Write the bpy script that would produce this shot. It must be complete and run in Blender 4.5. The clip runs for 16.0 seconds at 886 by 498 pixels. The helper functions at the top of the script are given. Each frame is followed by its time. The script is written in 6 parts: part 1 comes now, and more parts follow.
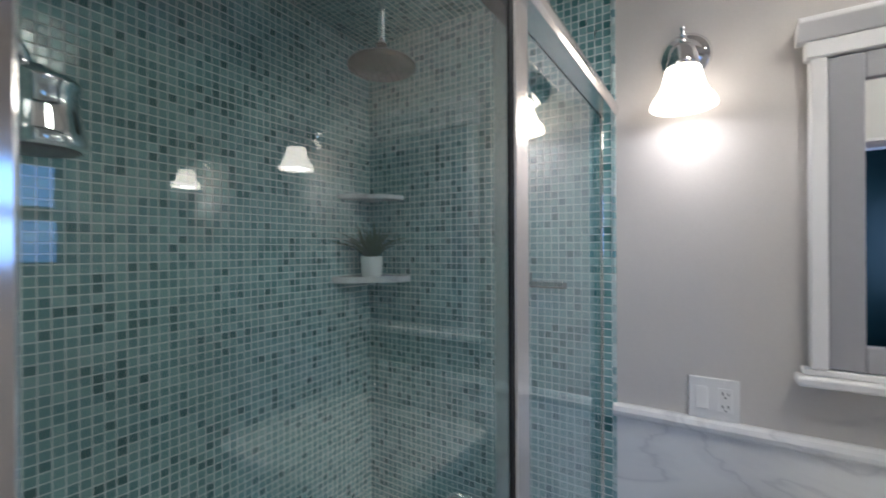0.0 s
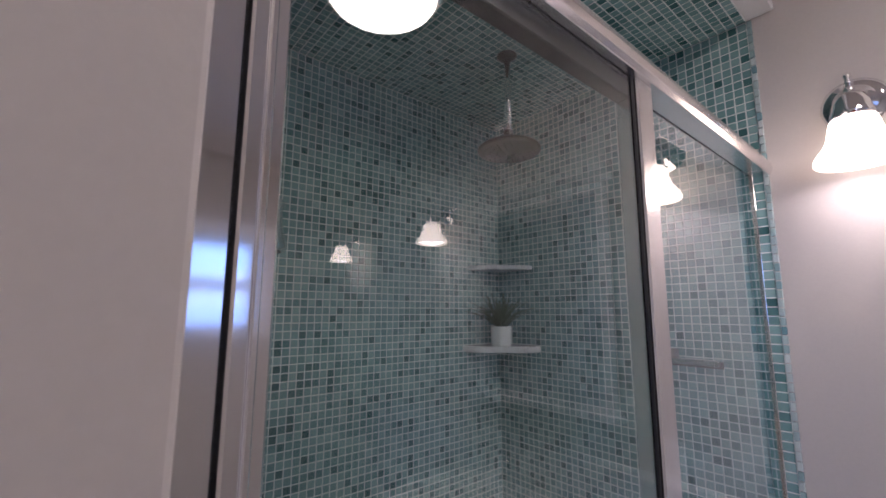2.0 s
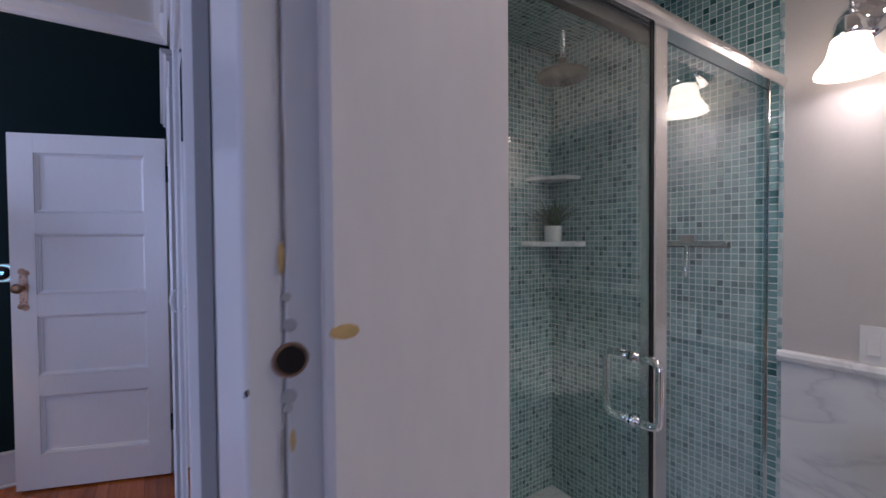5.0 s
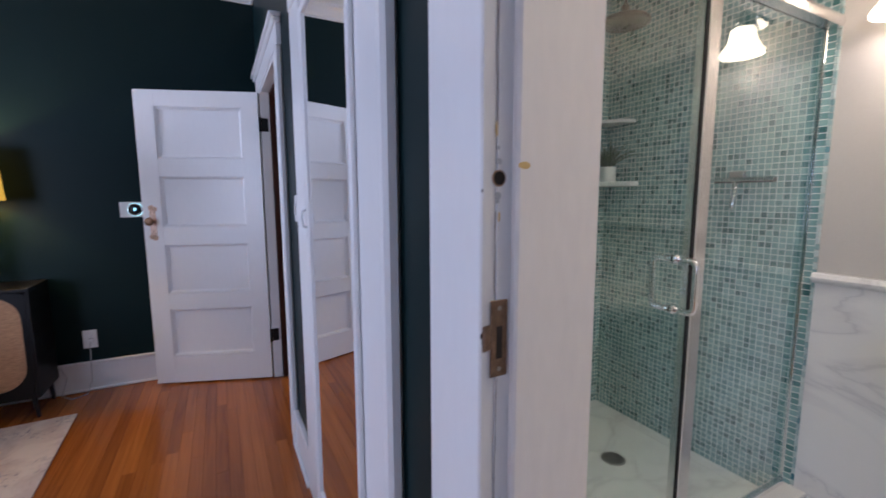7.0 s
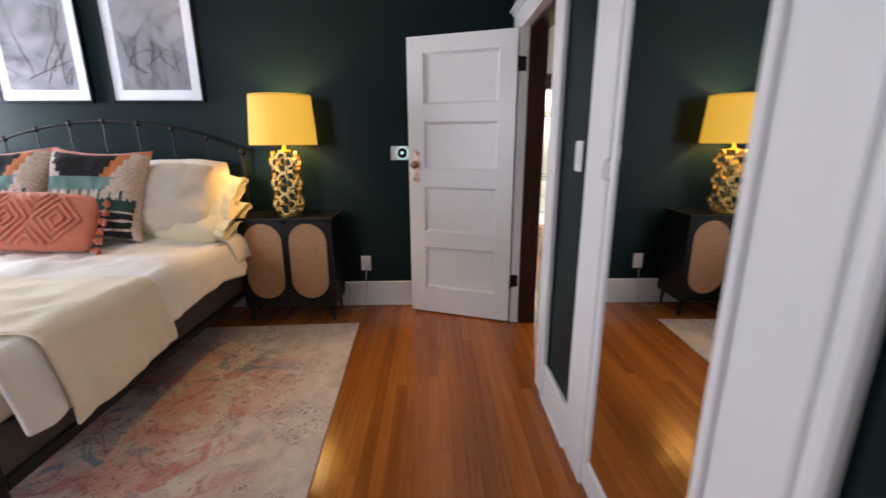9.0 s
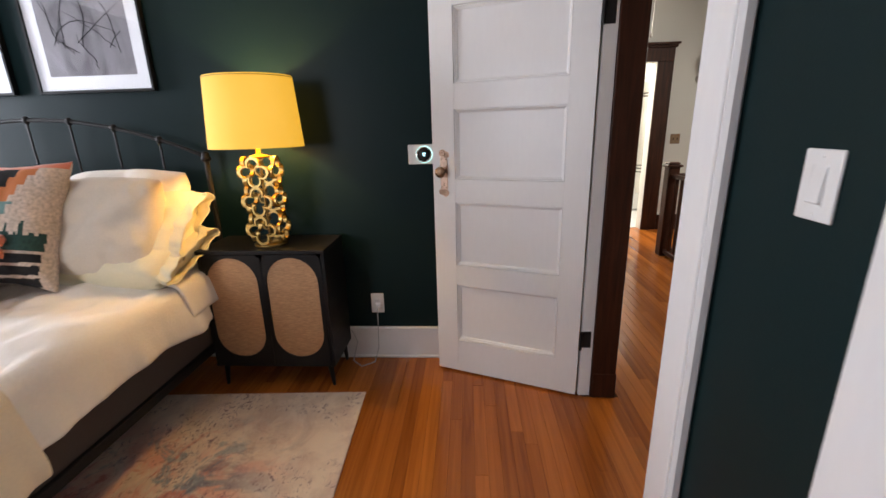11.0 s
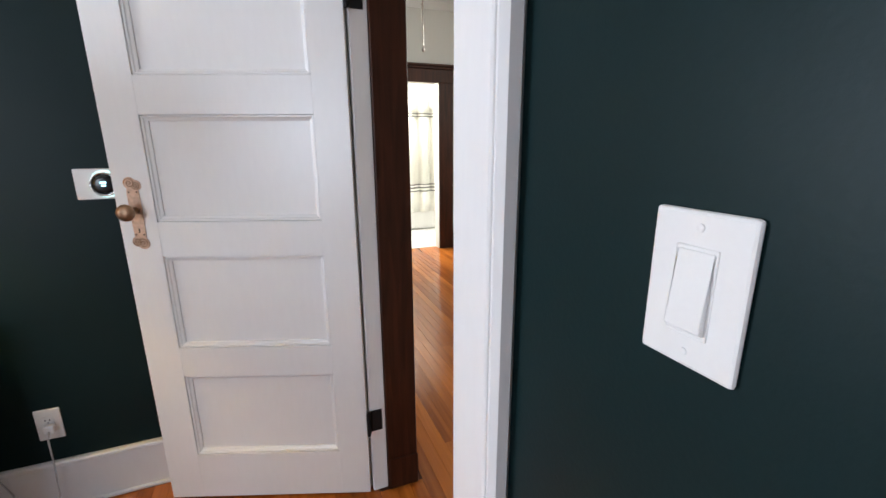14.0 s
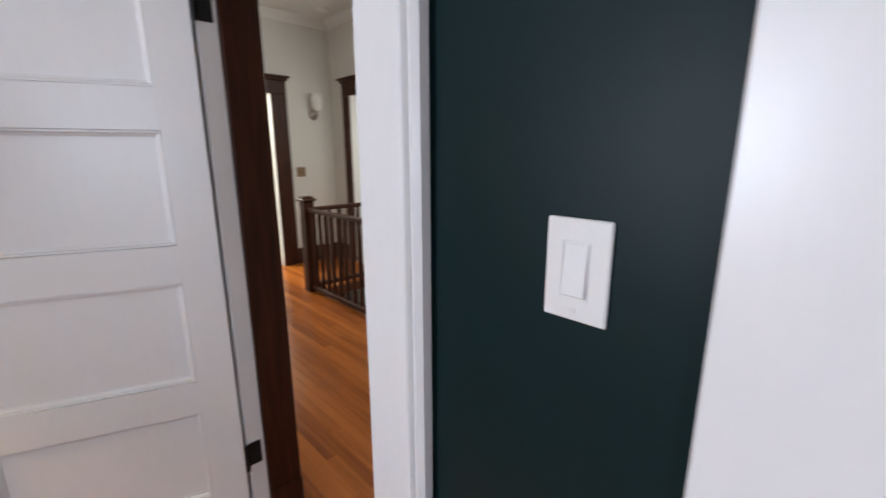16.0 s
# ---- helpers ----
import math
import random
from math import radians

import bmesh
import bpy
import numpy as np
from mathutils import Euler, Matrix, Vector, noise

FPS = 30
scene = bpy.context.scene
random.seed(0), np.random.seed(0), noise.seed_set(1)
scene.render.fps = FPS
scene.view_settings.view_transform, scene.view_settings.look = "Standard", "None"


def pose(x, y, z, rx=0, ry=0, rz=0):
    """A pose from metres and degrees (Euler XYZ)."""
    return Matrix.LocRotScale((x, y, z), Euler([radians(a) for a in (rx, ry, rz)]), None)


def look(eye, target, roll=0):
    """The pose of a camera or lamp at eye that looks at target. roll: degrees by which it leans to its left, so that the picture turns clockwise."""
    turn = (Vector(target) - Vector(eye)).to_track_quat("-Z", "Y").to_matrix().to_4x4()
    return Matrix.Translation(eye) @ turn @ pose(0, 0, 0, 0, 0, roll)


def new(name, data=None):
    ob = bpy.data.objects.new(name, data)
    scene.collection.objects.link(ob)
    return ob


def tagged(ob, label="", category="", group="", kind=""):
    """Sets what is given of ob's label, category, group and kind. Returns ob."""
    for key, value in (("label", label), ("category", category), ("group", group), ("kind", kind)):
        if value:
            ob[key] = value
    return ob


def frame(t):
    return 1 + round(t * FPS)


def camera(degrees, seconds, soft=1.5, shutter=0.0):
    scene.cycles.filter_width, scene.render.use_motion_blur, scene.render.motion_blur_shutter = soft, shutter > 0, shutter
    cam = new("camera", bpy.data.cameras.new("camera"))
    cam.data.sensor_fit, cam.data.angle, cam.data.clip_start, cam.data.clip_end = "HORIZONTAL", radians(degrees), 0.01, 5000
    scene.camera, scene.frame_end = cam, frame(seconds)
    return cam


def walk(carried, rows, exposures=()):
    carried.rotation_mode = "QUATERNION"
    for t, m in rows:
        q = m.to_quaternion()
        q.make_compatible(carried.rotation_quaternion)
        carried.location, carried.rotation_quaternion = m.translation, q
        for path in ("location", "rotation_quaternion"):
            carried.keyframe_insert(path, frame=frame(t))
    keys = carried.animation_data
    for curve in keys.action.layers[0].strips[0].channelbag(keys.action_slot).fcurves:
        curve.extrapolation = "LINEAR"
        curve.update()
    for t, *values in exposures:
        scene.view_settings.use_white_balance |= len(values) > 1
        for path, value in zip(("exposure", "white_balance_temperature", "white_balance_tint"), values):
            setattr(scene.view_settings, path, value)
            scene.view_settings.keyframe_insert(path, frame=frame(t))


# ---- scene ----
cam = camera(92.9, 16.0, soft=1.5, shutter=0.5)
PATH = [
    (0, (-0.052, 0.008, 1.510), (-1.134, 1.692, 1.509), -0.3),
    (0.5, (-0.058, -0.009, 1.547), (-1.331, 1.53, 1.651), -0.2),
    (1, (-0.035, -0.014, 1.575), (-1.442, 1.392, 1.782), -0.1),
    (1.5, (-0.051, -0.025, 1.56), (-1.505, 1.316, 1.856), 0.2),
    (2, (-0.025, -0.032, 1.538), (-1.538, 1.242, 1.834), 0.1),
    (2.5, (-0.005, -0.054, 1.487), (-1.586, 1.135, 1.786), 0.4),
    (3, (0.042, -0.087, 1.481), (-1.589, 1.044, 1.725), -0.2),
    (3.5, (0.084, -0.141, 1.454), (-1.574, 0.966, 1.615), -0.5),
    (4, (0.137, -0.212, 1.433), (-1.53, 0.892, 1.508), -0.5),
    (4.2, (0.151, -0.24, 1.432), (-1.515, 0.865, 1.474), -0.3),
    (6.3, (0.415, -0.539, 1.344), (-1.272, 0.524, 1.195), -0.5),
    (6.5, (0.424, -0.56, 1.334), (-1.28, 0.473, 1.162), -0.4),
    (7, (0.433, -0.614, 1.317), (-1.321, 0.316, 1.074), -0.2),
    (7.5, (0.426, -0.663, 1.305), (-1.394, 0.104, 0.986), -0.3),
    (8, (0.388, -0.715, 1.299), (-1.503, -0.182, 0.921), -0.2),
    (8.5, (0.296, -0.788, 1.31), (-1.636, -0.523, 0.867), -0.2),
    (9, (0.161, -0.891, 1.332), (-1.776, -0.847, 0.834), -0.2),
    (9.2, (0.094, -0.931, 1.326), (-1.841, -0.947, 0.821), -0.2),
    (11.3, (-0.941, -0.864, 1.383), (-2.859, -0.986, 0.828), -1.6),
    (11.5, (-1.007, -0.833, 1.382), (-2.928, -0.883, 0.828), -1.4),
    (12, (-1.186, -0.718, 1.364), (-3.095, -0.469, 0.823), -1.1),
    (12.5, (-1.287, -0.63, 1.362), (-3.153, -0.14, 0.834), -0.8),
    (13, (-1.333, -0.594, 1.368), (-3.169, 0.009, 0.853), -0.6),
    (13.5, (-1.355, -0.581, 1.369), (-3.175, 0.079, 0.866), -0.5),
    (14, (-1.357, -0.583, 1.377), (-3.157, 0.136, 0.884), -0.3),
    (14.5, (-1.349, -0.587, 1.378), (-3.125, 0.193, 0.892), -0.3),
    (15, (-1.344, -0.599, 1.384), (-3.093, 0.243, 0.905), -0.2),
    (15.5, (-1.351, -0.64, 1.391), (-3.01, 0.376, 0.925), -0.1),
    (16, (-1.334, -0.729, 1.4), (-2.74, 0.622, 0.953), -0.1),
]
# the clip's camera shifts its brightness and white balance on the way
EXPOSURES = [(0.0, 0.18, 5300, 12), (1.0, 0.02, 5700, 21), (2.0, 0.02, 5650, 31), (3.0, 0.0, 5600, 30), (4.2, -0.32, 5600, 28), (6.3, 0.40, 5900, 18), (7.5, 0.50, 6250, 15),
             (8.5, 0.46, 6900, 11), (9.2, 0.68, 8000, 12), (11.3, 0.80, 8200, 12), (14.0, 1.16, 7500, 7), (15.5, 1.12, 7400, 8), (16.0, 0.84, 7550, 10)]
walk(cam, [(t, look(eye, target, roll)) for t, eye, target, roll in PATH], EXPOSURES)

# ---- world and lights ----
world = bpy.data.worlds.new("world")
scene.world = world
world.use_nodes = True
_wn = world.node_tree.nodes
_sky = _wn.new("ShaderNodeTexSky")
_sky.sky_type = "NISHITA"
_sky.sun_disc = False
_sky.sun_elevation, _sky.sun_rotation = radians(40), radians(200)
world.node_tree.links.new(_sky.outputs[0], _wn["Background"].inputs[0])
_wn["Background"].inputs[1].default_value = 0.1


def lamp(name, kind, energy, colour, place, target=None, size=0.1, size_y=None):
    data = bpy.data.lights.new(name, kind)
    data.energy, data.color = energy, colour
    if kind == "AREA":
        data.shape, data.size, data.size_y = "RECTANGLE", size, size_y or size
    else:
        data.shadow_soft_size = size
    ob = new(name, data)
    ob.matrix_world = look(place, target) if target else pose(*place)
    return ob


SKY_BLUE = (0.60, 0.73, 1.0)
WARM = (1.0, 0.93, 0.85)
# daylight in the openings of the bedroom and bathroom windows
lamp("window_light_south", "AREA", 82, SKY_BLUE, (-2.60, -5.31, 1.52), (-2.60, 0, 1.45), 0.75, 1.3)
lamp("window_light_east", "AREA", 58, SKY_BLUE, (2.31, -4.1, 1.52), (-3, -4.1, 1.4), 1.5, 1.3)
lamp("window_light_bath", "AREA", 1.5, (0.24, 0.48, 1.0), (2.79, 0.66, 1.72), (0, 0.66, 1.72), 0.50, 0.63)
# added fill for the hall, which has no window
lamp("hall_fill_light", "AREA", 34, (0.86, 0.93, 1.0), (-4.2, 2.2, 2.0), (-4.6, 0.4, 0.8), 1.6, 1.0)
# daylight of the second room, whose window is not built
lamp("window_light_second_room", "AREA", 22, (0.80, 0.90, 1.0), (-5.7, 4.05, 1.5), (-5.7, 2, 1.4), 0.9, 1.3)
# added lamp that brightens the far bathroom, no window or fixture there
lamp("far_room_fill_light", "AREA", 85, (0.95, 0.98, 1.0), (-7.9, 0.6, 2.2), (-7.9, 2.2, 0.6), 1.2, 1.2)
# bulbs
for sx in (-0.119, 1.05, 2.06):
    lamp("sconce_bulb", "AREA", 0.5, WARM, (sx, 1.30, 1.893), (sx, 1.26, 0), 0.10)
lamp("bedside_bulb", "POINT", 14, (1.0, 0.70, 0.32), (-2.968, -1.955, 1.485), size=0.03)


# ---- materials ----
def mat(name, colour, rough=0.5, metal=0.0, bump=0.0, scale=40.0, vary=0.06, vscale=1.5, spec=0.5, coat=0.0, sheen=0.0,
        emit=None, strength=0.0, per_object=0.0, per_island=0.0, rough_vary=0.1, stretch=None):
    """A paint, metal or cloth: two scales of variation, fine relief, and gloss that varies."""
    m = bpy.data.materials.new(name)
    m.use_nodes = True
    nt, n, l = m.node_tree, m.node_tree.nodes, m.node_tree.links
    b = n["Principled BSDF"]
    tc = n.new("ShaderNodeTexCoord")
    vec = tc.outputs["Object"]
    if stretch:
        mp = n.new("ShaderNodeMapping")
        mp.inputs["Scale"].default_value = stretch
        l.new(vec, mp.inputs[0])
        vec = mp.outputs[0]
    big = n.new("ShaderNodeTexNoise")
    big.inputs["Scale"].default_value, big.inputs["Detail"].default_value = vscale, 5
    fine = n.new("ShaderNodeTexNoise")
    fine.inputs["Scale"].default_value, fine.inputs["Detail"].default_value = scale, 4
    l.new(vec, big.inputs["Vector"])
    l.new(vec, fine.inputs["Vector"])
    add = n.new("ShaderNodeMath")
    add.operation = "ADD"
    l.new(big.outputs[0], add.inputs[0])
    l.new(fine.outputs[0], add.inputs[1])
    rng = n.new("ShaderNodeMapRange")
    rng.inputs[1].default_value, rng.inputs[2].default_value = 0.6, 1.4
    rng.inputs[3].default_value, rng.inputs[4].default_value = 1 - vary, 1 + vary
    l.new(add.outputs[0], rng.inputs[0])
    val = rng.outputs[0]
    if per_object or per_island:
        if per_object:
            rnd = n.new("ShaderNodeObjectInfo").outputs["Random"]
        else:
            rnd = n.new("ShaderNodeNewGeometry").outputs["Random Per Island"]
        amount = per_object or per_island
        r2 = n.new("ShaderNodeMapRange")
        r2.inputs[3].default_value, r2.inputs[4].default_value = 1 - amount, 1 + amount
        l.new(rnd, r2.inputs[0])
        mul = n.new("ShaderNodeMath")
        mul.operation = "MULTIPLY"
        l.new(val, mul.inputs[0])
        l.new(r2.outputs[0], mul.inputs[1])
        val = mul.outputs[0]
    hsv = n.new("ShaderNodeHueSaturation")
    hsv.inputs["Color"].default_value = (*colour, 1)
    l.new(val, hsv.inputs["Value"])
    l.new(hsv.outputs[0], b.inputs["Base Color"])
    rr = n.new("ShaderNodeMapRange")
    rr.inputs[1].default_value, rr.inputs[2].default_value = 0.3, 0.7
    rr.inputs[3].default_value, rr.inputs[4].default_value = max(0.0, rough - rough_vary * rough), min(1.0, rough + rough_vary * rough)
    l.new(big.outputs[0], rr.inputs[0])
    l.new(rr.outputs[0], b.inputs["Roughness"])
    b.inputs["Metallic"].default_value = metal
    b.inputs["Specular IOR Level"].default_value = spec
    b.inputs["Coat Weight"].default_value = coat
    b.inputs["Sheen Weight"].default_value = sheen
    if bump:
        bp = n.new("ShaderNodeBump")
        bp.inputs["Strength"].default_value, bp.inputs["Distance"].default_value = bump, 0.002
        l.new(fine.outputs[0], bp.inputs["Height"])
        l.new(bp.outputs[0], b.inputs["Normal"])
    if emit:
        b.inputs["Emission Color"].default_value = (*emit, 1)
        b.inputs["Emission Strength"].default_value = strength
    return m


def ramp_mat(name, stops, rough=0.4, noise_scale=3.0, detail=8, distortion=1.0, stretch=(1, 1, 1), bump=0.1, kind="noise"):
    """Veined or grained surfaces: a noise through a colour ramp, over object coordinates."""
    m = bpy.data.materials.new(name)
    m.use_nodes = True
    n, l = m.node_tree.nodes, m.node_tree.links
    b = n["Principled BSDF"]
    tc = n.new("ShaderNodeTexCoord")
    mp = n.new("ShaderNodeMapping")
    mp.inputs["Scale"].default_value = stretch
    l.new(tc.outputs["Object"], mp.inputs[0])
    if kind == "noise":
        t = n.new("ShaderNodeTexNoise")
        t.inputs["Scale"].default_value, t.inputs["Detail"].default_value, t.inputs["Distortion"].default_value = noise_scale, detail, distortion
    else:
        t = n.new("ShaderNodeTexWave")
        t.inputs["Scale"].default_value, t.inputs["Detail"].default_value, t.inputs["Distortion"].default_value = noise_scale, detail, distortion
    l.new(mp.outputs[0], t.inputs["Vector"])
    r = n.new("ShaderNodeValToRGB")
    el = r.color_ramp.elements
    while len(el) < len(stops):
        el.new(0.5)
    for e, (p, c) in zip(el, stops):
        e.position, e.color = p, (*c, 1)
    l.new(t.outputs[0], r.inputs[0])
    l.new(r.outputs[0], b.inputs["Base Color"])
    b.inputs["Roughness"].default_value = rough
    if bump:
        bp = n.new("ShaderNodeBump")
        bp.inputs["Strength"].default_value, bp.inputs["Distance"].default_value = bump, 0.002
        l.new(t.outputs[0], bp.inputs["Height"])
        l.new(bp.outputs[0], b.inputs["Normal"])
    return m


def plank_mat(name, dark, light, rough):
    """Oiled boards: grain along x, a tone of its own for each board."""
    m = bpy.data.materials.new(name)
    m.use_nodes = True
    n, l = m.node_tree.nodes, m.node_tree.links
    b = n["Principled BSDF"]
    geo = n.new("ShaderNodeNewGeometry")
    info = n.new("ShaderNodeObjectInfo")
    rnd = n.new("ShaderNodeMath")
    rnd.operation = "ADD"
    l.new(geo.outputs["Random Per Island"], rnd.inputs[0])
    l.new(info.outputs["Random"], rnd.inputs[1])
    fr = n.new("ShaderNodeMath")
    fr.operation = "FRACT"
    l.new(rnd.outputs[0], fr.inputs[0])
    tc = n.new("ShaderNodeTexCoord")
    off = n.new("ShaderNodeVectorMath")
    off.operation = "ADD"
    cmb = n.new("ShaderNodeCombineXYZ")
    ten = n.new("ShaderNodeMath")
    ten.operation = "MULTIPLY"
    ten.inputs[1].default_value = 37.0
    l.new(fr.outputs[0], ten.inputs[0])
    l.new(ten.outputs[0], cmb.inputs[0])
    l.new(ten.outputs[0], cmb.inputs[2])
    l.new(geo.outputs["Position"], off.inputs[0])
    l.new(cmb.outputs[0], off.inputs[1])
    mp = n.new("ShaderNodeMapping")
    mp.inputs["Scale"].default_value = (1.6, 38, 10)
    l.new(off.outputs[0], mp.inputs[0])
    t = n.new("ShaderNodeTexNoise")
    t.inputs["Scale"].default_value, t.inputs["Detail"].default_value, t.inputs["Distortion"].default_value = 1.0, 6, 0.8
    l.new(mp.outputs[0], t.inputs["Vector"])
    mix = n.new("ShaderNodeMath")
    mix.operation = "MULTIPLY_ADD"
    mix.inputs[1].default_value, mix.inputs[2].default_value = 0.42, -0.02
    l.new(fr.outputs[0], mix.inputs[0])
    sm = n.new("ShaderNodeMath")
    sm.operation = "MULTIPLY_ADD"
    sm.inputs[1].default_value = 0.7
    l.new(t.outputs[0], sm.inputs[0])
    l.new(mix.outputs[0], sm.inputs[2])
    r = n.new("ShaderNodeValToRGB")
    r.color_ramp.elements[0].position, r.color_ramp.elements[0].color = 0.12, (*dark, 1)
    r.color_ramp.elements[1].position, r.color_ramp.elements[1].color = 0.88, (*light, 1)
    l.new(sm.outputs[0], r.inputs[0])
    l.new(r.outputs[0], b.inputs["Base Color"])
    b.inputs["Roughness"].default_value = rough
    bp = n.new("ShaderNodeBump")
    bp.inputs["Strength"].default_value, bp.inputs["Distance"].default_value = 0.12, 0.001
    l.new(t.outputs[0], bp.inputs["Height"])
    l.new(bp.outputs[0], b.inputs["Normal"])
    return m


def tile_mat(name, stops):
    """Glass mosaic: each piece takes one of a few blue-greens."""
    m = bpy.data.materials.new(name)
    m.use_nodes = True
    n, l = m.node_tree.nodes, m.node_tree.links
    b = n["Principled BSDF"]
    geo = n.new("ShaderNodeNewGeometry")
    info = n.new("ShaderNodeObjectInfo")
    add = n.new("ShaderNodeMath")
    add.operation = "ADD"
    l.new(geo.outputs["Random Per Island"], add.inputs[0])
    l.new(info.outputs["Random"], add.inputs[1])
    fr = n.new("ShaderNodeMath")
    fr.operation = "FRACT"
    l.new(add.outputs[0], fr.inputs[0])
    r = n.new("ShaderNodeValToRGB")
    r.color_ramp.interpolation = "LINEAR"
    el = r.color_ramp.elements
    while len(el) < len(stops):
        el.new(0.5)
    for e, (p, c) in zip(el, stops):
        e.position, e.color = p, (*c, 1)
    l.new(fr.outputs[0], r.inputs[0])
    big = n.new("ShaderNodeTexNoise")
    big.inputs["Scale"].default_value = 300
    l.new(geo.outputs["Position"], big.inputs["Vector"])
    hs = n.new("ShaderNodeHueSaturation")
    rg = n.new("ShaderNodeMapRange")
    rg.inputs[3].default_value, rg.inputs[4].default_value = 0.8, 1.2
    l.new(big.outputs[0], rg.inputs[0])
    l.new(rg.outputs[0], hs.inputs["Value"])
    l.new(r.outputs[0], hs.inputs["Color"])
    l.new(hs.outputs[0], b.inputs["Base Color"])
    b.inputs["Roughness"].default_value = 0.16
    return m


def glass_mat(name, colour=(1, 1, 1), rough=0.0, ior=1.45):
    m = bpy.data.materials.new(name)
    m.use_nodes = True
    b = m.node_tree.nodes["Principled BSDF"]
    b.inputs["Base Color"].default_value = (*colour, 1)
    b.inputs["Roughness"].default_value, b.inputs["IOR"].default_value = rough, ior
    b.inputs["Transmission Weight"].default_value = 1.0
    return m


def rug_mat():
    m = bpy.data.materials.new("rug_wool")
    m.use_nodes = True
    n, l = m.node_tree.nodes, m.node_tree.links
    b = n["Principled BSDF"]
    tc = n.new("ShaderNodeTexCoord")

    def tex(scale, detail, dist, seed):
        mp = n.new("ShaderNodeMapping")
        mp.inputs["Location"].default_value = (seed, seed * 1.7, 0)
        l.new(tc.outputs["Object"], mp.inputs[0])
        t = n.new("ShaderNodeTexNoise")
        t.inputs["Scale"].default_value, t.inputs["Detail"].default_value, t.inputs["Distortion"].default_value = scale, detail, dist
        t.inputs["Roughness"].default_value = 0.65
        l.new(mp.outputs[0], t.inputs["Vector"])
        return t.outputs[0]

    def step(v, lo, hi):
        g = n.new("ShaderNodeMapRange")
        g.inputs[1].default_value, g.inputs[2].default_value = lo, hi
        l.new(v, g.inputs[0])
        return g.outputs[0]

    def times(a, c):
        g = n.new("ShaderNodeMath")
        g.operation = "MULTIPLY"
        l.new(a, g.inputs[0])
        if isinstance(c, float):
            g.inputs[1].default_value = c
        else:
            l.new(c, g.inputs[1])
        return g.outputs[0]

    def over(base, colour, fac):
        g = n.new("ShaderNodeMixRGB")
        l.new(fac, g.inputs[0])
        if isinstance(base, tuple):
            g.inputs[1].default_value = (*base, 1)
        else:
            l.new(base, g.inputs[1])
        g.inputs[2].default_value = (*colour, 1)
        return g.outputs[0]

    # the worn middle field carries the colour, the border stays pale
    sep = n.new("ShaderNodeSeparateXYZ")
    l.new(tc.outputs["Object"], sep.inputs[0])
    field = step(sep.outputs[1], 1.36, 0.95)
    field2 = step(sep.outputs[0], -1.05, -0.75)
    mid = times(field, field2)
    c = over((0.74, 0.60, 0.48), (0.60, 0.45, 0.36), step(tex(7, 6, 0.6, 3), 0.42, 0.62))
    c = over(c, (0.70, 0.34, 0.27), times(times(mid, step(tex(2.6, 9, 1.2, 11), 0.43, 0.56)), 0.9))
    c = over(c, (0.55, 0.16, 0.13), times(times(mid, step(tex(4.2, 9, 1.8, 17), 0.53, 0.60)), 0.75))
    c = over(c, (0.20, 0.27, 0.31), times(times(mid, step(tex(3.4, 9, 1.6, 23), 0.55, 0.61)), 0.85))
    c = over(c, (0.10, 0.08, 0.12), times(times(mid, step(tex(2.8, 9, 1.5, 37), 0.57, 0.66)), 0.6))
    c = over(c, (0.23, 0.09, 0.10), times(times(mid, step(tex(13, 7, 2.6, 43), 0.58, 0.63)), 0.5))
    c = over(c, (0.15, 0.08, 0.12), times(step(tex(24, 5, 2.4, 51), 0.56, 0.60), times(step(tex(3.2, 3, 0.5, 61), 0.48, 0.55), 0.8)))
    c = over(c, (0.70, 0.62, 0.52), times(step(tex(60, 4, 0.5, 71), 0.55, 0.7), 0.45))
    l.new(c, b.inputs["Base Color"])
    b.inputs["Roughness"].default_value = 0.95
    bp = n.new("ShaderNodeBump")
    bp.inputs["Strength"].default_value, bp.inputs["Distance"].default_value = 0.5, 0.003
    l.new(tex(260, 2, 0, 81), bp.inputs["Height"])
    l.new(bp.outputs[0], b.inputs["Normal"])
    return m


GREEN = mat("green_wall_paint", (0.0042, 0.0170, 0.0180), 0.42, bump=0.12, scale=160, vary=0.08, spec=0.16)
CREAM = mat("warm_white_wall_paint", (0.56, 0.53, 0.50), 0.6, bump=0.10, scale=160, vary=0.03)
OLDCREAM = mat("aged_cream_trim_paint", (0.84, 0.79, 0.735), 0.5, bump=0.15, scale=60, vary=0.04, stretch=(1, 1, 0.3))
HALLW = mat("hall_wall_paint", (0.68, 0.67, 0.64), 0.7, bump=0.10, scale=160, vary=0.03)
TRIM = mat("white_trim_paint", (0.83, 0.82, 0.81), 0.30, bump=0.04, scale=60, vary=0.02, stretch=(1, 1, 0.25))
OLDTRIM = mat("chipped_jamb_paint", (0.76, 0.74, 0.72), 0.35, bump=0.5, scale=45, vary=0.07, vscale=9, stretch=(1, 1, 0.3))
CEIL = mat("ceiling_paint", (0.78, 0.78, 0.77), 0.8, bump=0.08, scale=120, vary=0.02)
BROWN = ramp_mat("dark_stained_wood", [(0.3, (0.024, 0.007, 0.0035)), (0.7, (0.070, 0.020, 0.009))], 0.48, 6, 6, 0.6, (6, 6, 0.5))
PLANK = plank_mat("orange_oak_boards", (0.18, 0.038, 0.007), (0.58, 0.175, 0.032), 0.20)
BROWN.node_tree.nodes["Principled BSDF"].inputs["Specular IOR Level"].default_value = 0.22
SUBFLOOR = mat("board_gap", (0.13, 0.036, 0.010), 0.8)
